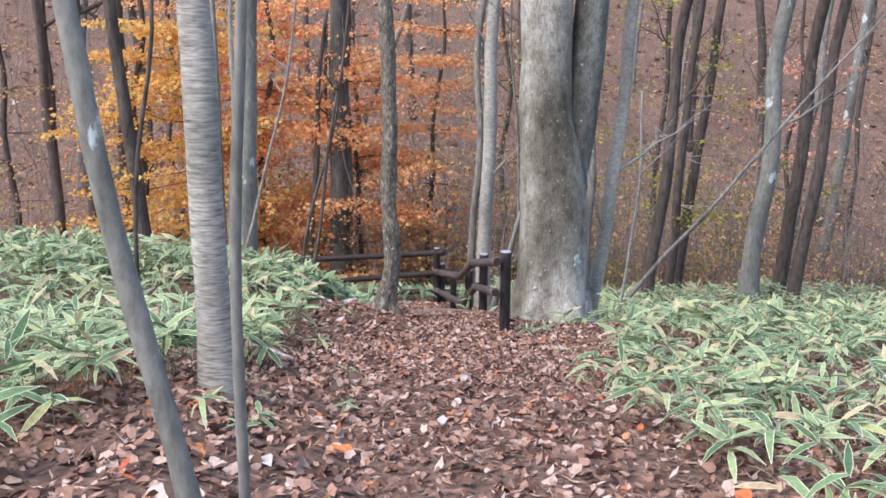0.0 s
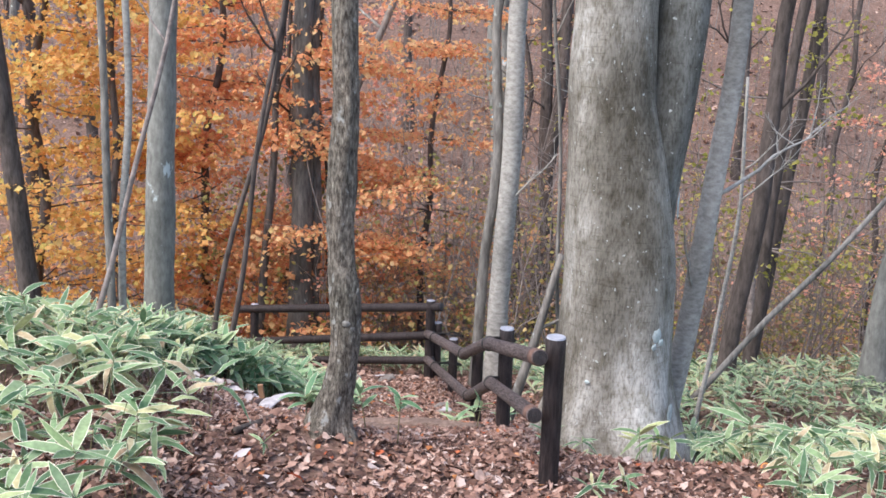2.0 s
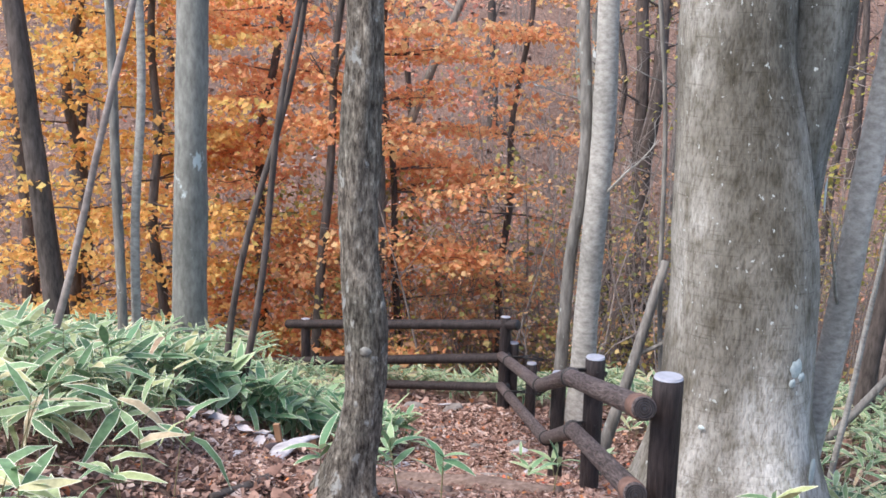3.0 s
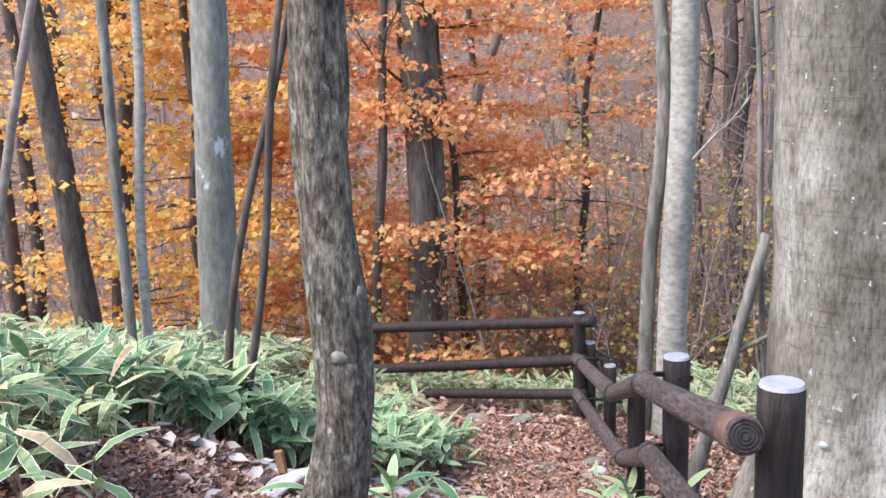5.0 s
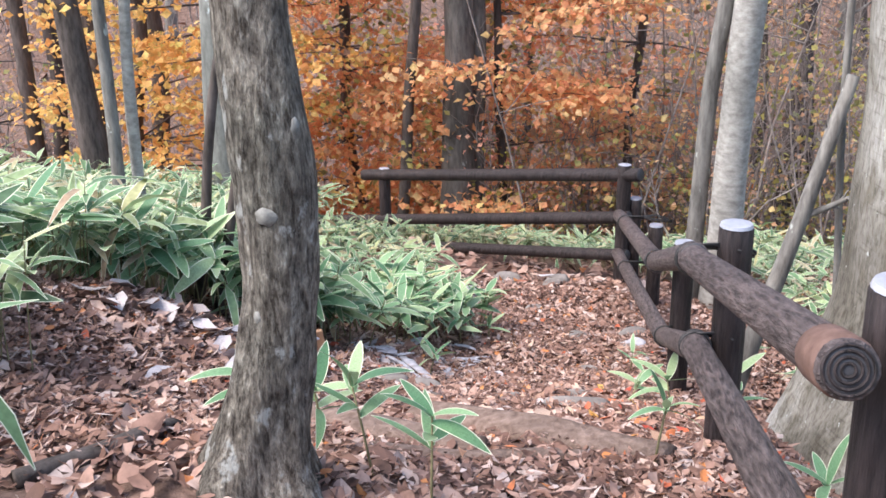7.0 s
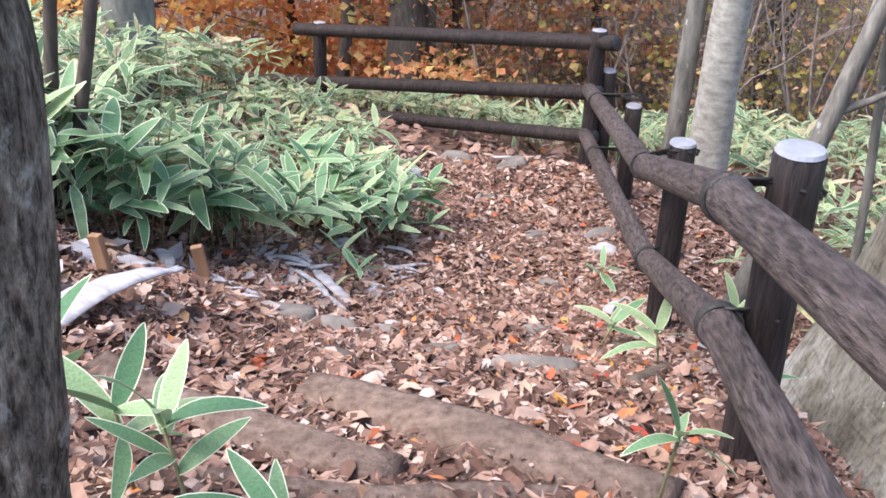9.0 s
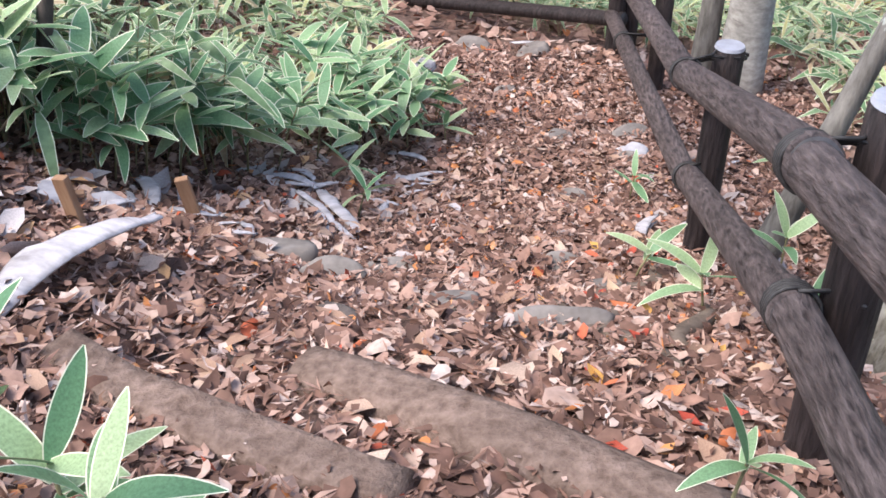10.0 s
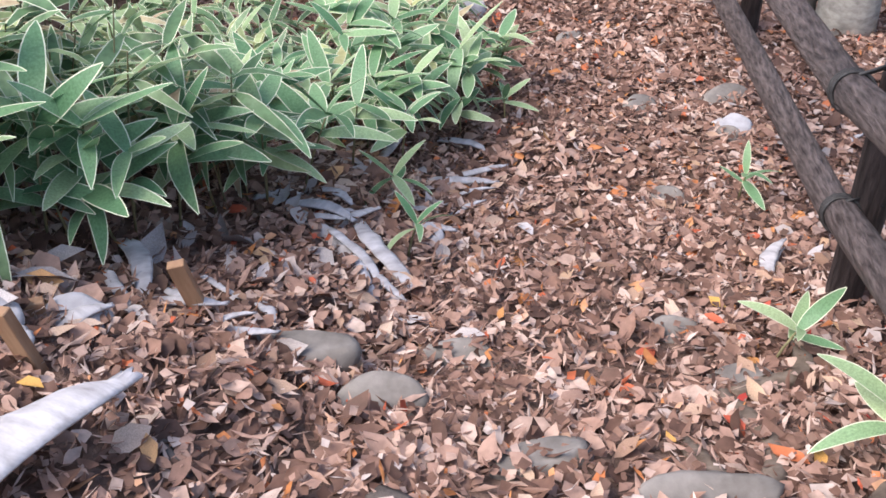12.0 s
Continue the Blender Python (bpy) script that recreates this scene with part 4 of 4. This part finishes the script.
def off_trunks(x, y):
    return (x - 1.75) ** 2 + (y - 2.78) ** 2 > 0.62 and (x + 0.45) ** 2 + (y - 0.68) ** 2 > 0.03


def patchy(x, y, x0, x1, y0, y1):
    """Thins a patch out towards its far borders."""
    d = min(x - x0, x1 - x, y - y0, y1 - y)
    return d + 1.6 * noise.noise((x * 0.5, y * 0.5, 9.0)) > rng.uniform(0.2, 1.4)


rng = random.Random(5)
COVER = "dense green bamboo grass with cream leaf margins"
far_left = scatter(rng, 2500, -8, -0.7, 3.6, 9.2, lambda x, y: x < left_edge(y) and patchy(x, y, -8, 9, -9, 9.2) and not (y > 7.2 and x > -1.5) and (x > -6 or rng.random() < 0.5))
grass_patch("bamboo_grass", COVER + " on the bank", [q for q in far_left if q[0] < -2.3], 6, BLADES_SMALL, 0.21, 0.52)
grass_patch("bamboo_grass", COVER + " beside the path", [q for q in far_left if q[0] >= -2.3 and rng.random() < 0.75], 16, BLADES, 0.18, 0.23)
mid_left = scatter(rng, 1050, -5.5, -1.0, 1.0, 3.8, lambda x, y: x < left_edge(y) and (y > 2.6 or rng.random() < 0.55))
grass_patch("bamboo_grass", COVER + " beside fallen leaves", mid_left, 7, BLADES, 0.23, 0.44)
start_left = scatter(rng, 1150, -6.5, -1.0, -9.0, 1.2, lambda x, y: x < left_edge(y) + rng.gauss(0, 0.12) and patchy(x, y, -6.5, 5, -9.0, 9))
grass_patch("bamboo_grass", COVER + " near the path's start", start_left, 8, BLADES_FAR, 0.24, 0.36)
near_right = scatter(rng, 1750, 1.0, 9, -9.5, 3.5, lambda x, y: x > right_edge(y) + rng.gauss(0, 0.1) and off_trunks(x, y) and patchy(x, y, -9, 9, -9.5, 9))
grass_patch("bamboo_grass", COVER + " on the open side of the path", near_right, 9, BLADES_FAR, 0.24, 0.32)
far_right = scatter(rng, 1500, 1.1, 10, 3.0, 9.6, lambda x, y: x > right_edge(y) and patchy(x, y, -9, 10, -9, 9.6) and off_trunks(x, y))
grass_patch("bamboo_grass", COVER + " below the beech", far_right, 10, BLADES_SMALL, 0.20, 0.34)
behind = scatter(rng, 1000, -4.2, 2.0, 7.2, 10.2, lambda x, y: y > 7.45 - 0.69 * min(x, 0.4) and y < 9.9 - 0.5 * min(x, 0.4))
grass_patch("grass", "low green grass behind the far fence", behind, 11, BLADES_SMALL, 0.17, 0.22)
strays = scatter(rng, 60, -1.9, 1.3, -7, 6.5, lambda x, y: (x < -0.75 or x > 0.95) and off_trunks(x, y))
grass_patch("bamboo_grass", "stray low bamboo grass shoots among fallen leaves", strays, 12, BLADES, 0.14, 0.12)


# single plants close to the path, each leaf a piece of its own
BLADE_MESHES = [mesh_of("leaf", v, f, [BLADE_ONE, MARGIN], True, s) for v, f, s in (blade_shape(9, d, 0.14, 1.25) for d in (0.06, 0.18, 0.34, 0.5))]


def grass_plant(x, y, tall, size, leaves, seed, label, droop=0.2):
    rng = random.Random(seed)
    z = height(x, y)
    ob = thing("bamboo_grass_plant", x, y, z, label, "plant", "single bamboo grass plants")
    lean = Vector((rng.gauss(0, 0.18), rng.gauss(0, 0.18), 1)) * tall
    v, f = tube([(0, 0, -0.03), lean * 0.5, lean], [0.0045, 0.004, 0.003], 6)
    piece("stalk", mesh_of("stalk", v, f, STALK), ob)
    turn = rng.uniform(0, 6.283)
    for n in range(leaves):
        m = Matrix.Translation(lean * (1 - 0.35 * rng.random() * (n > 2))) @ (Matrix.Rotation(turn + n * 2.39 + rng.gauss(0, 0.25), 4, "Z") @ Matrix.Rotation(-rng.uniform(-0.1, 0.8) - droop * (n < 3), 4, "Y") @ Matrix.Rotation(rng.gauss(0, 0.35), 4, "X")) @ Matrix.Diagonal((*([size * rng.uniform(0.7, 1.15)] * 3), 1))
        piece("leaf", BLADE_MESHES[rng.randrange(4)], ob, at=m)
    return ob


SHOOT = "young bamboo grass shoot with broad cream-edged leaves"
for x, y, tall, size, leaves, seed in ((-0.27, 0.88, 0.29, 0.16, 8, 1), (-0.07, 0.64, 0.36, 0.165, 8, 2), (-0.45, 1.02, 0.20, 0.20, 7, 14), (-0.70, 1.12, 0.22, 0.20, 6, 3), (0.50, 1.32, 0.20, 0.14, 6, 4), (0.43, 3.12, 0.12, 0.16, 5, 5), (0.62, 2.62, 0.16, 0.18, 6, 6),
                                       (0.80, 2.2, 0.14, 0.15, 5, 7), (0.46, 4.35, 0.16, 0.15, 6, 8), (0.98, 1.2, 0.10, 0.16, 5, 9), (-0.62, 3.55, 0.12, 0.14, 5, 10), (0.95, 3.3, 0.2, 0.18, 6, 11), (-0.46, 4.9, 0.13, 0.15, 6, 12), (0.9, 0.55, 0.12, 0.16, 5, 13)):
    grass_plant(x, y, tall, size, leaves, 400 + seed, SHOOT, 0.45)
for x, y, tall, size, leaves, seed in ((-1.42, 2.98, 0.36, 0.27, 8, 1), (-1.58, 2.86, 0.38, 0.28, 8, 2), (-1.22, 3.30, 0.34, 0.25, 9, 3), (-1.02, 3.80, 0.30, 0.23, 8, 4), (-0.78, 4.25, 0.24, 0.20, 8, 5), (-0.62, 4.70, 0.22, 0.18, 8, 6), (-0.72, 4.05, 0.14, 0.16, 6, 7)):
    grass_plant(x, y, tall, size, leaves, 600 + seed, "bamboo grass plant with long green cream-edged leaves", 0.1)
rng = random.Random(31)
for n in range(74):
    y = rng.uniform(1.9, 5.6)
    x = left_edge(y) - abs(rng.gauss(0, 0.28)) + 0.12
    grass_plant(x, y, rng.uniform(0.2, 0.40), rng.uniform(0.18, 0.25), rng.randint(6, 9), 500 + n, "bamboo grass plant with long green cream-edged leaves", 0.0)


# ---- leaf litter ----
def leaf_lift(x, y):
    return height(x, y) + 0.006


rng = random.Random(9)
litter = Heap()


def strew(n, x0, x1, y0, y1, lo, hi, keep, tilt=0.32, rise=0.03):
    for x, y in scatter(rng, n, x0, x1, y0, y1, keep):
        v, f = SCRAPS[rng.randrange(len(SCRAPS))]
        size = lo + (hi - lo) * rng.random() ** 1.4
        if rng.random() < 0.035:
            size *= 1.7
        litter.add((v * size) @ turned(rng, tilt).T + (x, y, leaf_lift(x, y) + rng.random() * rise), f)


def worn(x, y):
    """The trodden line of the path keeps fewer, smaller leaves."""
    return abs(x - float(np.interp(y, (-12, 0, 3, 7), (-0.2, 0.05, -0.05, -0.35)))) < 0.28


strew(46000, -2.2, 1.6, 0.9, 6.9, 0.022, 0.085, lambda x, y: not worn(x, y) or rng.random() < 0.62, 0.36, 0.035)
strew(3500, 1.6, 4.5, 0.9, 6.9, 0.05, 0.11, lambda x, y: True)
strew(1500, 2.4, 4.5, -2.6, 0.9, 0.05, 0.11, lambda x, y: True)
strew(19000, -2.6, 2.4, -2.6, 0.9, 0.035, 0.09, lambda x, y: True, 0.45, 0.04)
strew(15000, -3.2, 3.2, -9.5, -2.6, 0.05, 0.11, lambda x, y: True, 0.45, 0.04)
strew(5000, -7, 7, -16, -8, 0.05, 0.12, lambda x, y: abs(x) < rng.uniform(2, 7) and y > rng.uniform(-16, -10))
strew(2500, -9, 9, -10, 7, 0.06, 0.12, lambda x, y: abs(x) > 3)
strew(16000, -7, 9, 6.5, 16, 0.07, 0.15, lambda x, y: True)
strew(7000, -18, 18, 13, 34, 0.12, 0.26, lambda x, y: True, 0.4, 0.1)
for n, (x, y) in enumerate(scatter(rng, 42000, -2.0, 1.5, 0.6, 6.6, lambda x, y: True)):
    v, f = LEAFLETS[rng.randrange(3)] if n % 2 else SCRAPS[32 + rng.randrange(16)]
    litter.add((v * rng.uniform(0.012, 0.036 if n % 2 else 0.075)) @ turned(rng, 0.4).T + (x, y, leaf_lift(x, y) + rng.random() * 0.045), f)
tagged(new("leaf_litter", litter.mesh("leaf_litter", [LITTER])), "fallen dry brown and tan leaves covering the path", "leaf litter", kind="stuff")


# ---- details on the path ----
def log(name, label, a, b, r, mat, seed, bow=0.03, category="log", segs=18, sunk=0.47):
    """A half-buried round of wood or root lying on the ground."""
    foot = Vector((a[0], a[1], height(*a)))
    ob = thing(name, *foot, label, category)
    n = 14
    pts, rad = [], []
    side = Vector((-(b[1] - a[1]), b[0] - a[0], 0)).normalized()
    for i in range(n + 1):
        k = i / n
        x, y = a[0] + (b[0] - a[0]) * k, a[1] + (b[1] - a[1]) * k
        w = bow * math.sin(k * math.pi * 1.5 + seed)
        x, y = x + side.x * w, y + side.y * w
        pts.append(Vector((x, y, height(x, y) + r * (1 - 2 * sunk))) - foot)
        rad.append(r * (0.75 + 0.35 * math.sin(math.pi * (0.15 + 0.75 * k))))
    v, f = tube(pts, rad, segs, 0.3, seed)
    piece("body", mesh_of("body", v, f, mat), ob)
    return ob


log("log_step", "muddy round log set across the path as a step", (-0.35, 1.85), (0.56, 1.40), 0.082, MUD_LOG, 1.0, 0.02)
log("log_step", "muddy round log set across the path as a step", (-0.88, 1.73), (-0.04, 1.38), 0.072, MUD_LOG, 2.0, 0.02)
log("log_step", "muddy round log set across the path as a step", (-0.40, 1.22), (0.35, 1.34), 0.045, MUD_LOG, 3.0, 0.02)
log("root", "brown root crossing the leaves beside the fence", (0.22, 2.62), (0.50, 2.02), 0.022, ROOT, 4.0, 0.05, "root", 9, 0.2)
log("root", "brown root crossing the leaves beside the fence", (0.34, 3.0), (0.28, 2.3), 0.024, ROOT, 5.0, 0.06, "root", 9, 0.2)
log("root", "brown root crossing the leaves beside the fence", (0.52, 3.2), (0.36, 2.9), 0.026, ROOT, 6.0, 0.05, "root", 9, 0.2)
log("root", "gnarled root at the fence post's foot", (0.60, 2.7), (0.55, 2.25), 0.032, ROOT, 7.0, 0.04, "root", 10, 0.2)
log("branch", "dark fallen branch on the leaves", (-1.22, 1.40), (-1.00, 1.02), 0.022, DARK_BARK, 8.0, 0.06, "branch", 9, 0.1)
log("branch", "dark fallen branch on the leaves", (-0.60, 2.10), (-0.47, 1.80), 0.014, DARK_BARK, 9.0, 0.02, "branch", 8, 0.1)
log("branch", "dark fallen branch on the leaves", (-0.85, 2.38), (-0.68, 2.1), 0.012, DARK_BARK, 10.0, 0.03, "branch", 8, 0.1)
log("branch", "short dark stub sticking out of the leaves", (-0.40, 2.26), (-0.31, 2.17), 0.028, DARK_BARK, 11.0, 0.01, "branch", 10, 0.1)
log("root", "dark crooked root at the tree's foot", (-1.06, 0.46), (-0.86, 0.95), 0.026, DARK_BARK, 21.0, 0.05, "root", 10, 0.0)
log("branch", "pale barkless stick among fallen leaves", (-0.95, 3.62), (-0.62, 3.22), 0.022, PALE, 12.0, 0.03, "branch", 9, 0.1)
log("branch", "pale barkless stick among fallen leaves", (-1.9, -1.9), (-1.3, -2.3), 0.03, PALE, 13.0, 0.03, "branch", 9, 0.1)


def stump(x, y, r, tall, seed):
    foot = Vector((x, y, height(x, y)))
    ob = thing("stump", *foot, "small dark rotten stump hidden among bamboo grass", "stump", "rotten stumps")
    line = [Vector((0.02 * k, 0, tall * k - 0.06)) for k in np.linspace(0, 1, 9)]
    v, f = tube(line, [r * (1.35 - 0.35 * min(1, k / 3)) for k in range(9)], 14, 0.3, seed)
    v = [q + Vector((0, 0, 0.04 * noise.noise((q.x * 30, q.y * 30, seed)) if i >= 8 * 14 else 0)) for i, q in enumerate(v)]
    piece("wood", mesh_of("wood", v, f, ROOT), ob)


stump(-2.05, 3.05, 0.05, 0.42, 1.0)
stump(-2.25, 3.0, 0.045, 0.36, 2.0)


def stone(x, y, w, d, h, seed, label="flat grey stone half buried in the path", mat=STONE):
    rng = random.Random(seed)
    bm = bmesh.new()
    bmesh.ops.create_icosphere(bm, subdivisions=3, radius=1.0)
    for v in bm.verts:
        s = 1 + 0.22 * noise.noise(v.co * 1.3 + Vector((seed, 0, 0))) + 0.06 * noise.noise(v.co * 4 + Vector((0, seed, 0)))
        v.co = Vector((v.co.x * w * s, v.co.y * d * s, max(-0.5, min(0.55, v.co.z * s)) * h * 0.95))
    me = bpy.data.meshes.new("stone")
    bm.to_mesh(me)
    bm.free()
    me.materials.append(mat)
    me.polygons.foreach_set("use_smooth", np.ones(len(me.polygons), dtype=bool))
    ob = new("stone", me)
    ob.matrix_basis = Matrix.Translation((x, y, height(x, y) + h * 0.22)) @ Matrix.Rotation(rng.uniform(0, 6), 4, "Z") @ Matrix.Rotation(-0.25, 4, "X")
    return tagged(ob, label, "stone", "stones in the path")


for n, (x, y, w, d, h) in enumerate(((-0.48, 2.63, 0.10, 0.075, 0.07), (-0.72, 2.82, 0.14, 0.06, 0.08), (-0.12, 2.46, 0.12, 0.055, 0.05), (0.20, 2.38, 0.15, 0.065, 0.06), (-0.37, 2.99, 0.11, 0.06, 0.03), (0.19, 3.23, 0.07, 0.05, 0.04),
                                     (0.21, 4.34, 0.07, 0.06, 0.06), (0.1, 5.2, 0.09, 0.07, 0.06), (0.47, 5.35, 0.13, 0.07, 0.07), (-0.15, 6.75, 0.17, 0.10, 0.07), (-0.55, 6.9, 0.14, 0.09, 0.06), (0.46, 4.93, 0.06, 0.05, 0.05), (-0.25, 6.0, 0.08, 0.06, 0.04), (0.35, 3.02, 0.08, 0.06, 0.05))):
    stone(x, y, w, d, h, 30 + n)


for n, (x, y, w) in enumerate(((-0.57, 3.74, 0.062), (-1.18, 2.66, 0.085), (-1.27, 2.52, 0.07), (0.50, 5.0, 0.08), (-0.80, 6.25, 0.09))):
    stone(x, y, w, w * 0.72, w * 0.9, 60 + n, "pale lilac-grey rounded stone lying among leaves", PALE_STONE)


def stake(x, y, tall, lean, seed):
    h, w, d = tall, 0.021, 0.013
    bm = bmesh.new()
    bmesh.ops.create_cube(bm, size=1.0)
    bmesh.ops.scale(bm, vec=(w * 2, d * 2, h + 0.08), verts=bm.verts)
    bmesh.ops.bevel(bm, geom=bm.edges, offset=0.002, segments=1, affect="EDGES")
    me = bpy.data.meshes.new("stake")
    bm.to_mesh(me)
    bm.free()
    me.materials.append(STAKE)
    ob = new("stake", me)
    ob.matrix_basis = Matrix.Translation((x, y, height(x, y) + h / 2 - 0.04)) @ pose(0, 0, 0, lean[0], lean[1], seed)
    return tagged(ob, "short sawn wooden stake standing in fallen leaves", "stake", "wooden stakes")


stake(-0.99, 2.86, 0.19, (4, -10), 15)
stake(-1.15, 2.42, 0.17, (4, -8), -10)
stake(-1.25, 2.62, 0.05, (2, 6), 30)


def bark_strip(x, y, turn, length, width, seed, label="curled strip of pale weathered bark lying on leaves"):
    """A curled piece of bark with ragged ends."""
    n, m = 16, 7
    v, f = [], []
    for i in range(n + 1):
        k = i / n
        w = width * (0.35 + 0.65 * math.sin(math.pi * min(1, 0.12 + k * 0.95)) ** 0.5) * (1 + 0.25 * noise.noise((k * 6, seed, 0)))
        for j in range(m + 1):
            a = (j / m - 0.5) * 1.5
            v.append((length * (k - 0.5) + 0.02 * noise.noise((j * 1.1, seed, 3)) * (i in (0, n)), w * math.sin(a) * 0.75 + 0.10 * length * math.sin(k * 3 + seed), w * math.cos(a) * 0.5 + 0.05 * length * math.sin(k * 2.5)))
    for i in range(n):
        for j in range(m):
            a = i * (m + 1) + j
            f.append((a, a + m + 1, a + m + 2, a + 1))
    ob = new("bark_strip", mesh_of("bark_strip", v, f, PALE))
    ob.matrix_basis = Matrix.Translation((x, y, height(x, y) + 0.024)) @ pose(0, 0, 0, -10, 2, turn)
    thick = ob.modifiers.new("thickness", "SOLIDIFY")
    thick.thickness = 0.006
    return tagged(ob, label, "bark")


bark_strip(-0.975, 2.07, 74, 0.54, 0.15, 1)
for n, (x, y, turn, length, width) in enumerate(((-1.06, 3.70, 10, 0.15, 0.04), (-0.90, 3.80, -30, 0.14, 0.04), (-0.67, 3.45, -50, 0.22, 0.034), (-0.74, 3.55, -58, 0.18, 0.028), (-0.57, 3.80, 5, 0.14, 0.045), (-0.56, 4.32, 12, 0.2, 0.03), (-0.52, 4.18, 20, 0.22, 0.024),
                                                  (0.53, 3.72, 70, 0.2, 0.022), (0.97, 4.95, 60, 0.18, 0.03), (0.47, 5.02, 20, 0.12, 0.05), (-0.98, 3.0, -20, 0.16, 0.02), (-0.2, 6.9, 10, 0.22, 0.05),
                                                  (-0.66, 3.46, -62, 0.34, 0.060), (-0.74, 3.40, -58, 0.30, 0.035), (-0.90, 3.64, -12, 0.22, 0.055), (-0.80, 3.66, 60, 0.20, 0.05), (-0.57, 4.28, 18, 0.30, 0.055), (-0.52, 4.44, 30, 0.26, 0.04), (-0.88, 4.42, 40, 0.22, 0.05), (-0.60, 4.62, -20, 0.20, 0.05), (0.52, 3.70, 74, 0.30, 0.05),
                                                  (-1.20, 2.98, -50, 0.24, 0.06), (-1.03, 2.86, 20, 0.22, 0.04), (-0.86, 2.80, 10, 0.18, 0.03),
                                                  (-1.17, 2.86, -53, 0.20, 0.035), (-1.04, 2.90, -38, 0.11, 0.04), (-0.90, 2.83, 34, 0.13, 0.022), (-1.14, 2.63, 63, 0.14, 0.06), (-0.90, 3.59, 20, 0.17, 0.035), (-0.62, 3.31, -36, 0.17, 0.03),
                                                  (-0.86, 4.39, 66, 0.24, 0.04), (-0.51, 4.02, 36, 0.20, 0.025), (-0.85, 2.94, -56, 0.08, 0.035), (-1.19, 2.45, -51, 0.11, 0.05))):
    bark_strip(x, y, turn, length, width, 5 + n, "pale dry scrap of bark among fallen leaves")

# large pale leaves and other single fallen leaves
PIECES = [mesh_of("fallen_leaf", *LEAF_SHAPES[k], LEAF_PIECE) for k in range(4)]
PALE_PIECES = [mesh_of("pale_leaf", *LEAF_SHAPES[k], PALE_LEAF) for k in range(4)]
rng = random.Random(15)


def drop_leaf(name, meshes, x, y, size, tilt=0.3, lift=0.03):
    m = Matrix.Translation((x, y, leaf_lift(x, y) + lift)) @ Matrix(turned(rng, tilt).tolist()).to_4x4() @ Matrix.Diagonal((size, size, size, 1))
    return piece(name, meshes[rng.randrange(4)], ground, at=m)


for x, y, size in ((-1.52, 2.32, 0.16), (-1.36, 2.34, 0.15), (-1.66, 2.2, 0.17), (-1.45, 2.5, 0.14), (-1.25, 2.26, 0.12), (-1.2, 3.1, 0.16), (-1.3, 2.75, 0.17), (-1.34, 2.9, 0.15), (-1.12, 3.05, 0.13), (-1.28, 2.55, 0.13), (-0.6, 4.0, 0.12), (-0.5, 3.6, 0.09), (-0.28, 3.9, 0.08),
                   (-1.6, 2.6, 0.14), (-1.75, 2.4, 0.16), (-1.48, 2.28, 0.19), (-1.58, 2.30, 0.18), (-1.40, 2.40, 0.17), (-1.30, 2.45, 0.16), (-1.68, 2.12, 0.20), (-1.78, 2.18, 0.18), (-1.15, 2.10, 0.15), (-1.55, 2.42, 0.17), (-1.24, 1.62, 0.15), (-1.05, 3.3, 0.12), (0.9, 4.4, 0.13), (0.85, 3.2, 0.12), (0.98, 2.9, 0.12), (1.05, 3.8, 0.14), (0.2, -2.6, 0.12), (-0.1, -4.6, 0.14), (1.2, -1.9, 0.16), (1.3, -1.1, 0.15), (-1.1, -6.2, 0.2), (0.1, -6.6, 0.17), (-1.0, 0.1, 0.14), (-0.85, -0.2, 0.15)):
    drop_leaf("pale_leaf", PALE_PIECES, x, y, size, 0.35, 0.035)
for n in range(34):
    drop_leaf("pale_leaf", PALE_PIECES, rng.gauss(-0.85, 0.28), rng.uniform(2.7, 4.4), rng.uniform(0.05, 0.12), 0.4, 0.03)
for n in range(12):
    drop_leaf("pale_leaf", PALE_PIECES, rng.gauss(0.75, 0.2), rng.uniform(2.6, 5.2), rng.uniform(0.05, 0.10), 0.4, 0.03)
RED_PIECES = [mesh_of("fallen_leaf", *LEAF_SHAPES[k], RED_LEAF) for k in range(4)]
for n in range(46):
    drop_leaf("fallen_leaf", RED_PIECES, rng.uniform(0.25, 0.95), rng.uniform(1.6, 3.4), rng.uniform(0.035, 0.075))
for n in range(14):
    drop_leaf("fallen_leaf", RED_PIECES, rng.uniform(-1.7, 0.2), rng.uniform(1.6, 4.5), rng.uniform(0.03, 0.06))
for n in range(240):
    y = rng.uniform(1.3, 5.0)
    drop_leaf("fallen_leaf", PIECES, rng.uniform(-1.5, 0.9), y, rng.uniform(0.05, 0.10))
